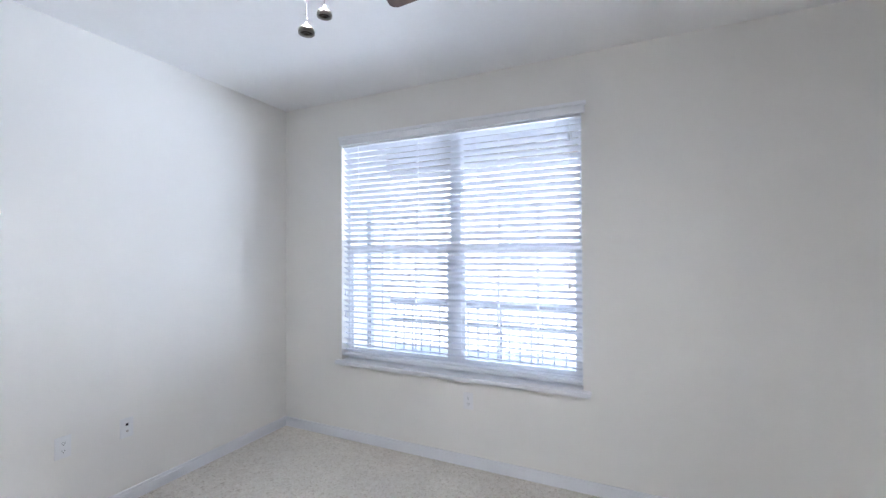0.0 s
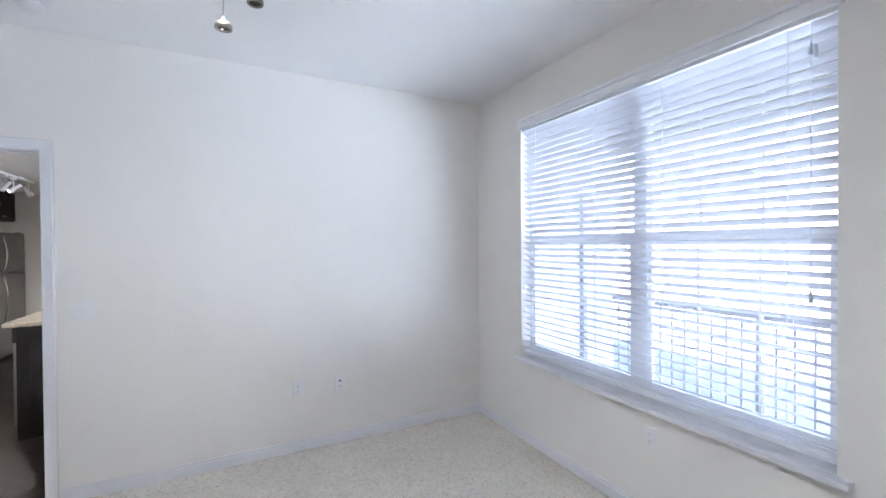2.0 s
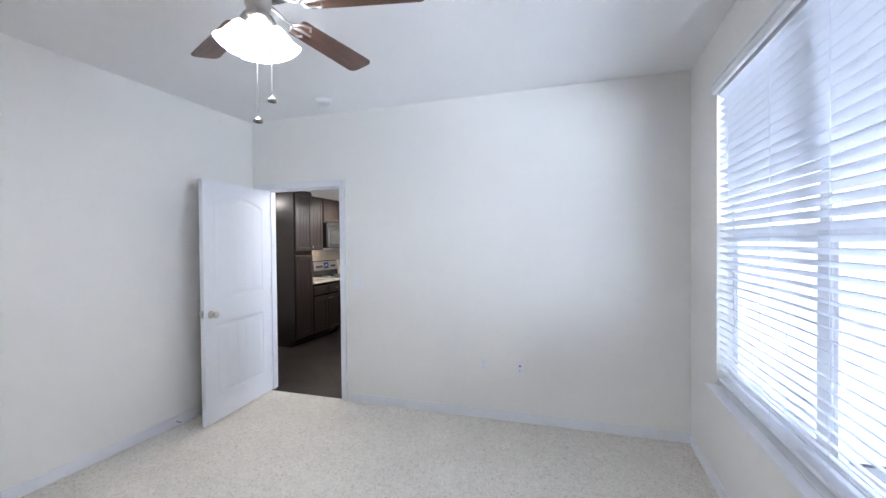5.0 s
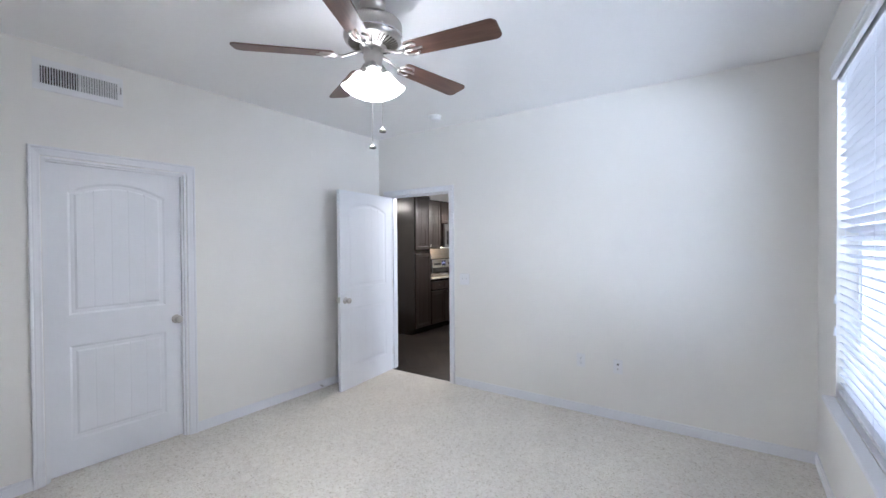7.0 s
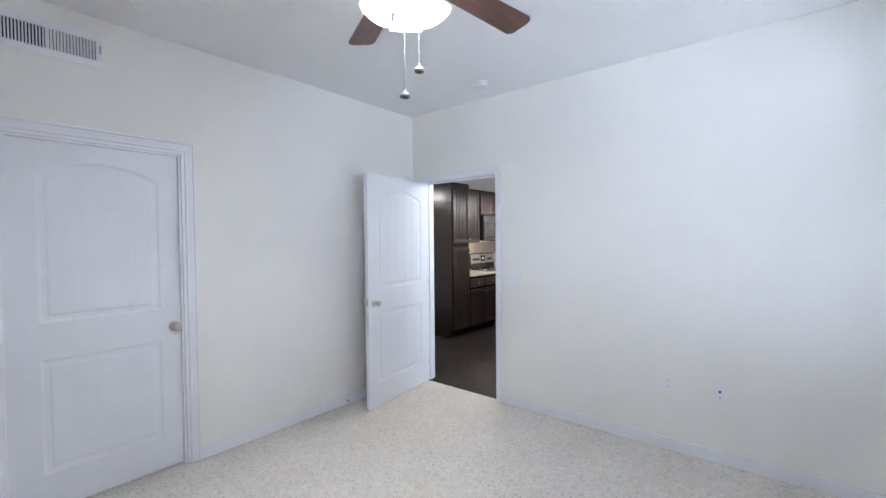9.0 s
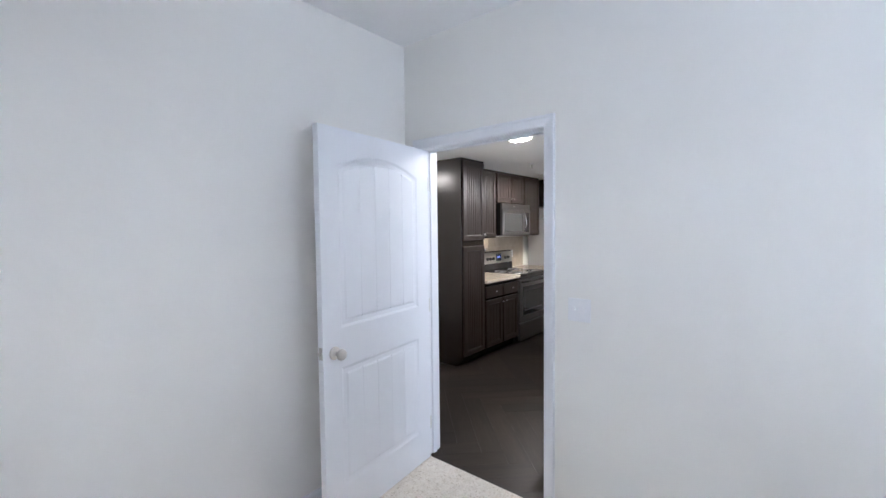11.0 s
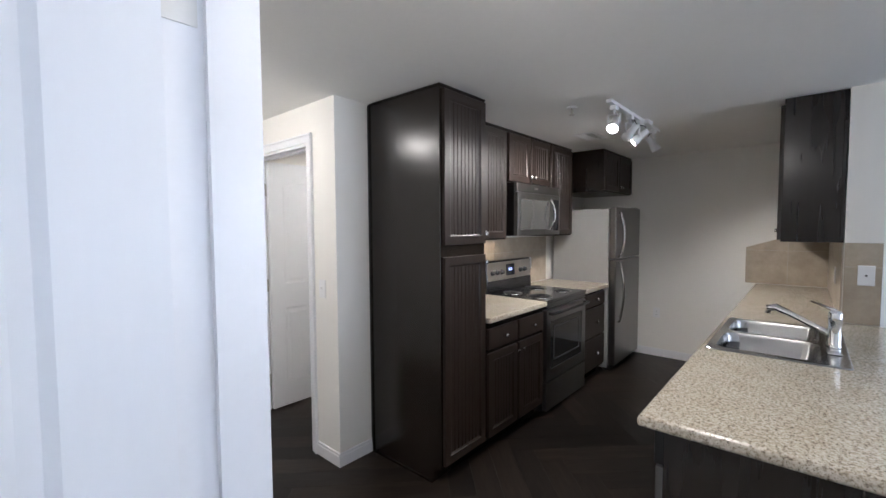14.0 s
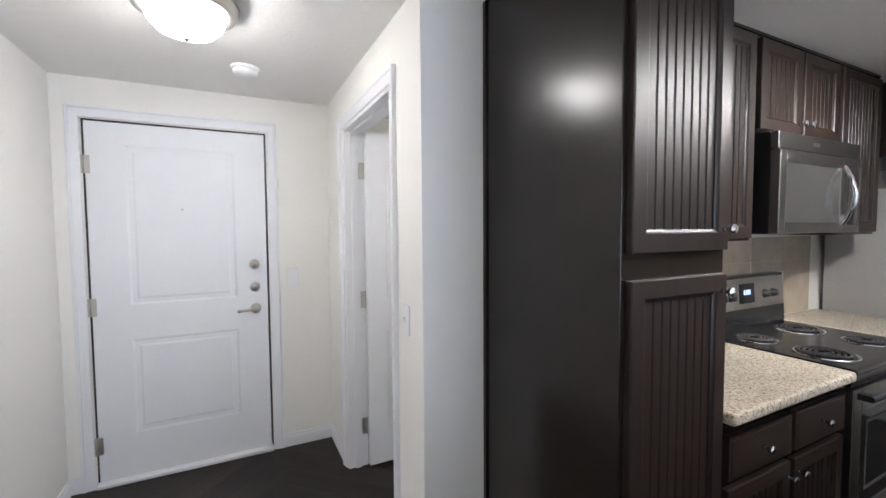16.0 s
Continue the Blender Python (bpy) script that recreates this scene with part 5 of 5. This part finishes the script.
# ---- wall plates, vents ----
def plate(name, at, axis, out, w, h, label, category, kind_of):
    """A wall plate with its switches or sockets. axis: the wall runs along x or y."""
    p = thing(name, at, label, category)
    x, y, z = at

    def bx(a0, a1, d0, d1, z0, z1):
        if axis == "y":
            return (x + out * d0, x + out * d1, y + a0, y + a1, z + z0, z + z1)
        return (x + a0, x + a1, y + out * d0, y + out * d1, z + z0, z + z1)
    part("plate", soft(boxes(bx(-w / 2, w / 2, 0.0004, 0.006, -h / 2, h / 2)), 0.003), PLATE, p)
    if kind_of == "switch2":
        for a in (-0.023, 0.023):
            part("toggle", soft(boxes(bx(a - 0.005, a + 0.005, 0.006, 0.008, -0.012, 0.012), bx(a - 0.004, a + 0.004, 0.008, 0.018, 0.0, 0.01)), 0.0015), PLATE, p)
            part("screw", boxes(bx(a - 0.003, a + 0.003, 0.006, 0.007, 0.027, 0.033), bx(a - 0.003, a + 0.003, 0.006, 0.007, -0.033, -0.027)), PLATE, p)
    elif kind_of == "switch1":
        part("toggle", soft(boxes(bx(-0.005, 0.005, 0.006, 0.008, -0.012, 0.012), bx(-0.004, 0.004, 0.008, 0.018, 0.0, 0.01)), 0.0015), PLATE, p)
    elif kind_of == "outlet":
        for dz in (0.02, -0.02):
            o = part("socket", soft(boxes(bx(-0.016, 0.016, 0.006, 0.0085, dz - 0.014, dz + 0.014)), 0.003), PLATE, p)
            part("slots", boxes(bx(-0.007, -0.005, 0.0085, 0.0088, dz - 0.002, dz + 0.006), bx(0.005, 0.007, 0.0085, 0.0088, dz - 0.002, dz + 0.006), bx(-0.002, 0.002, 0.0085, 0.0088, dz - 0.010, dz - 0.006)), BLACK, o)
    elif kind_of == "jack":
        part("jack", boxes(bx(-0.007, 0.007, 0.006, 0.0068, 0.012, 0.026)), BLACK, p, "dark phone jack")
        part("coax_plug", boxes(bx(-0.005, 0.005, 0.006, 0.012, -0.024, -0.014)), NICKEL, p)
    elif kind_of == "dot":
        part("jack", boxes(bx(-0.005, 0.005, 0.006, 0.0072, -0.005, 0.005)), BLACK, p)


plate("light_switch", (XW, -0.14, 1.117), "y", 1, 0.116, 0.116, "white double toggle switch plate on the bedroom wall", "light switch", "switch2")
plate("outlet", (XW, 1.05, 0.462), "y", 1, 0.072, 0.116, "white double wall outlet above the baseboard", "outlet", "outlet")
plate("wall_jack", (XW, 1.355, 0.452), "y", 1, 0.072, 0.116, "white wall plate with a dark jack", "wall jack", "jack")
plate("outlet", (-1.118, YN, 0.46), "x", -1, 0.072, 0.116, "white double wall outlet below the window", "outlet", "outlet")
plate("light_switch", (-3.895, YF, 1.142), "x", 1, 0.072, 0.116, "white toggle switch plate beside the front door", "light switch", "switch1")
plate("light_switch", (XHW, -2.855, 1.107), "y", 1, 0.072, 0.116, "white toggle switch plate on the hall wall", "light switch", "switch1")
plate("outlet", (XF, -1.82, 0.50), "y", 1, 0.072, 0.116, "white double wall outlet on the kitchen end wall", "outlet", "outlet")
plate("wall_jack", (XP + 0.0102, -0.275, 1.205), "y", 1, 0.072, 0.116, "white wall plate on the tiled partition end", "wall jack", "dot")
plate("outlet", (-6.47, YB + 0.0102, 1.125), "x", 1, 0.072, 0.116, "white double outlet on the kitchen tiles", "outlet", "outlet")
plate("outlet", (-6.6, YP0 - 0.0102, 1.15), "x", -1, 0.072, 0.116, "white double outlet on the tiles by the sink", "outlet", "outlet")

v = thing("wall_vent", (-0.03, YS, 2.555), "white wall air grille with dark slots", "vent")
G0, G1, GZ0, GZ1 = -0.268, 0.19, 2.447, 2.638
part("frame", soft(boxes((G0, G1, YS + 0.0004, YS + 0.008, GZ0, GZ0 + 0.042), (G0, G1, YS + 0.0004, YS + 0.008, GZ1 - 0.042, GZ1), (G0, G0 + 0.034, YS + 0.0004, YS + 0.008, GZ0 + 0.042, GZ1 - 0.042), (G1 - 0.034, G1, YS + 0.0004, YS + 0.008, GZ0 + 0.042, GZ1 - 0.042),
                         (-0.042, -0.026, YS + 0.0004, YS + 0.008, GZ0 + 0.042, GZ1 - 0.042)), 0.002), PLATE, v)
# black sheet painted for the unlit duct behind the louvres
part("duct_shade", boxes((G0 + 0.03, G1 - 0.03, YS + 0.0002, YS + 0.001, GZ0 + 0.04, GZ1 - 0.04)), BLACK, v)
for x0, x1, turn in ((G0 + 0.036, -0.043, -34), (-0.025, G1 - 0.036, 52)):
    n = 14
    for i in range(n):
        x = x0 + (x1 - x0) * (i + 0.5) / n
        bm = boxes((-0.0052, 0.0052, -0.0007, 0.0007, GZ0 + 0.041, GZ1 - 0.041))
        bm.transform(Matrix.Translation((x, YS + 0.0055, 0)) @ Matrix.Rotation(radians(turn), 4, "Z"))
        part("louvre", bm, PLATE, v)
part("lever", boxes((G0 + 0.012, G0 + 0.018, YS + 0.008, YS + 0.014, 2.53, 2.575)), GREYSIDE, v)

ds = thing("door_stop", (-1.915, YS + 0.013, 0.045), "small spring door stop on the baseboard", "door stop")
part("spring", tube([(-1.915, YS + 0.013, 0.045), (-1.912, YS + 0.045, 0.045), (-1.91, YS + 0.075, 0.046)], 0.006, 10), NICKEL, ds)
part("tip", tube([(-1.91, YS + 0.075, 0.046), (-1.91, YS + 0.09, 0.046)], 0.008, 10), PLATE, ds)

# ---- outside the window ----
CONCRETE = plain("pale_concrete", (0.42, 0.41, 0.395), 0.9, var=0.1, scale=1.2, grain=40, bump=0.3)
STUCCO = plain("pale_stucco", (0.40, 0.375, 0.34), 0.9, var=0.06, scale=0.6, grain=30, bump=0.3)
RAILPAINT = plain("grey_rail_paint", (0.34, 0.35, 0.38), 0.5, var=0.05)
ROOFING = plain("grey_shingle", (0.16, 0.15, 0.14), 0.9, var=0.2, scale=2, grain=12, bump=0.5)
LAWN = plain("dry_grass", (0.11, 0.105, 0.075), 0.95, var=0.3, scale=0.7, grain=25, bump=0.6, dist=0.02)
solid("ground", boxes((-400, 400, -400, 600, -0.35, -0.2)), LAWN, "dry grass around the buildings", "ground", kind="structure")
solid("parking_lot", boxes((-60, 60, 4.6, 20, -0.2, -0.19)), CONCRETE, "pale concrete parking lot", "pavement", kind="structure")
solid("patio", boxes((XK + 0.02, 3.0, YN + WT, 4.45, -0.2, -0.02)), CONCRETE, "pale concrete balcony slab", "pavement", kind="structure")
# slab above the ceilings is never in view; it closes them against sunlight
solid("roof", boxes((XF - 0.3, 3.2, YF - 0.4, YN + WT, HB + 0.11, HB + 0.35)), ROOFING, "unseen flat slab over the flat, added to keep the sun out", "roof", kind="structure")
rail = thing("balcony_railing", (-0.5, 4.3, 0), "grey metal balcony railing with thin balusters", "railing")
RY = 4.32
for z in (0.10, 0.91):
    part("rail", soft(boxes((XK + 0.13, 2.9, RY - 0.02, RY + 0.02, z - 0.022, z + 0.022)), 0.004), RAILPAINT, rail)
part("rail", soft(boxes((XK + 0.13, 2.9, RY - 0.015, RY + 0.015, 0.675, 0.705)), 0.004), RAILPAINT, rail)
bal = mesh_of("baluster", boxes((-0.008, 0.008, -0.008, 0.008, 0.12, 0.89)), RAILPAINT)
for i in range(46):
    piece("baluster", bal, rail, Matrix.Translation((XK + 0.2 + i * 0.12, RY, 0)))
for x in (-1.42, 0.6, 2.6):
    part("post", soft(boxes((x - 0.03, x + 0.03, RY - 0.03, RY + 0.03, -0.02, 0.95)), 0.004), RAILPAINT, rail)
for x in (1.75,):
    c = thing("porch_column", (x, RY, 0), "square white balcony column", "column", "balcony columns")
    part("shaft", soft(boxes((x - 0.09, x + 0.09, RY - 0.09, RY + 0.09, 0.2, 2.34)), 0.006), STUCCO, c)
    part("base", soft(boxes((x - 0.11, x + 0.11, RY - 0.11, RY + 0.11, -0.02, 0.2)), 0.006), STUCCO, c)
    part("cap", soft(boxes((x - 0.11, x + 0.11, RY - 0.11, RY + 0.11, 2.34, 2.455)), 0.006), STUCCO, c)
solid("balcony_soffit", boxes((XK + 0.02, 3.0, YN + WT, 4.45, 2.72, 2.86)), STUCCO, "pale stucco soffit over the balcony", "soffit", kind="structure")
solid("balcony_beam", soft(boxes((XK + 0.02, 3.0, 4.24, 4.42, 2.456, 2.719)), 0.006), STUCCO, "pale stucco beam along the balcony edge", "beam", kind="structure")
post = thing("divider_post", (-2.81, 3.86, 0), "slim grey post at the balcony's end", "post")
part("shaft", soft(boxes((-2.838, -2.782, 3.832, 3.888, -0.02, 1.99)), 0.004), RAILPAINT, post)
part("cap", soft(boxes((-2.846, -2.774, 3.824, 3.896, 1.99, 2.012)), 0.004), RAILPAINT, post)
# building across the lot
bld = thing("apartment_building", (0, 26, 0), "pale three-storey stucco apartment building", "building")
part("wall", boxes((-26, 20, 24, 34, -0.2, 8.6)), STUCCO, bld)
part("roof", prism([(-26.8, 8.6), (20.8, 8.6), (17, 11.4), (-23, 11.4)], 23.3, 34.6), ROOFING, bld)
DARKPANE = plain("dark_window_pane", (0.16, 0.17, 0.19), 0.1, var=0.1, bump=0)
for fl in range(3):
    for i in range(11):
        x = -24 + i * 4.1
        z = 0.9 + fl * 2.85
        w = part("window", boxes((x - 0.05, x + 1.45, 23.93, 24.0, z - 0.05, z + 0.0), (x - 0.05, x + 1.45, 23.93, 24.0, z + 1.4, z + 1.46), (x - 0.05, x, 23.93, 24.0, z, z + 1.4), (x + 1.4, x + 1.45, 23.93, 24.0, z, z + 1.4), (x + 0.67, x + 0.73, 23.94, 24.0, z, z + 1.4)), VINYL, bld)
        part("pane", boxes((x, x + 1.4, 23.97, 23.995, z, z + 1.4)), DARKPANE, w)

# ---- wall tiles ----
def tile_wall(name, axis, plane, out, a0, a1, rows, width, label, cut=None):
    """Tiles on a bed of grout. rows: heights of the joints. cut: upper limit of a tile's top at a place along the wall."""
    t = thing(name, ((a0 + a1) / 2, plane, rows[0]) if axis == "x" else (plane, (a0 + a1) / 2, rows[0]), label, "backsplash", kind="structure")

    def poly(pts, d0, d1):
        bm = bmesh.new()
        lo, hi = [], []
        for a, z in pts:
            for lst, d in ((lo, d0), (hi, d1)):
                lst.append(bm.verts.new((a, plane + out * d, z) if axis == "x" else (plane + out * d, a, z)))
        bm.faces.new(lo)
        bm.faces.new(hi)
        for i in range(len(pts)):
            j = (i + 1) % len(pts)
            bm.faces.new((lo[i], lo[j], hi[j], hi[i]))
        bmesh.ops.recalc_face_normals(bm, faces=bm.faces)
        return bm

    def top(a, z):
        return min(z, cut(a)) if cut else z
    zt = rows[-1]
    part("grout", poly([(a0, rows[0]), (a1, rows[0]), (a1, top(a1, zt)), (a0, top(a0, zt))] if not cut else [(a0, rows[0]), (a1, rows[0]), (a1, top(a1, zt)), (a0 + 0.33, top(a0 + 0.33, zt)), (a0, top(a0, zt))], 0.0006, 0.0065), GROUT, t)
    n = max(1, math.ceil((a1 - a0) / width - 0.2))
    for r, (z0, z1) in enumerate(zip(rows, rows[1:])):
        for i in range(n):
            b0, b1 = a0 + i * width, min(a1, a0 + (i + 1) * width)
            if b1 - b0 < 0.02:
                continue
            g = 0.002
            h0, h1 = top(b0, z1) - g, top(b1, z1) - g
            if max(h0, h1) < z0 + 0.02:
                continue
            part("tile", poly([(b0 + g, z0 + g), (b1 - g, z0 + g), (b1 - g, max(h1, z0 + 0.01)), (b0 + g, max(h0, z0 + 0.01))], 0.0065, 0.0098), TILE, t)


ZR = [0.919, 1.252, 1.392]
tile_wall("backsplash_range", "x", YB, 1, -6.835, -4.823, ZR, 0.335, "beige stone-look tiles behind the range")
tile_wall("backsplash_end", "y", XP, 1, YP0 + 0.001, YP1, ZR, 0.16, "beige stone-look tiles on the partition end")
tile_wall("backsplash_sink", "x", YP0, -1, XF + 0.011, XP, ZR, 0.335, "beige stone-look tiles beside the sink")
tile_wall("backsplash_west", "y", XF, 1, -1.0, YP0 - 0.011, ZR, 0.33, "beige stone-look tiles with a slanted end", cut=lambda a: 1.278 + (a + 1.0) * 0.36)

# ---- plank floor, herringbone ----
PW, PL = 0.15, 0.90
c45 = Matrix.Rotation(radians(45), 4, "Z")


def plank_mesh():
    return mesh_of("plank", soft(boxes((0.0003, PL - 0.0003, 0.0003, PW - 0.0003, -0.0038, 0.0)), 0.0005, 1), PLANK)


pm = plank_mesh()
O = Matrix.Translation((-5.0, -2.2, 0)) @ c45
for k in range(-40, 41):
    for mm in range(-4, 5):
        for kind_ in (0, 1):
            if kind_ == 0:
                m = O @ Matrix.Translation((k * PW + 2 * PL * mm, k * PW, 0))
            else:
                m = O @ Matrix.Translation((k * PW + PL + 2 * PL * mm + PW, k * PW + PW - PL, 0)) @ Matrix.Rotation(radians(90), 4, "Z")
            cpt = m @ Vector((PL / 2, PW / 2, 0))
            if XF - 0.25 < cpt.x < XK + 0.30 and YF - 0.25 < cpt.y < 0.35 and not (cpt.x < -6.2 and cpt.y < YB - 0.3):
                piece("plank", pm, floor, m)
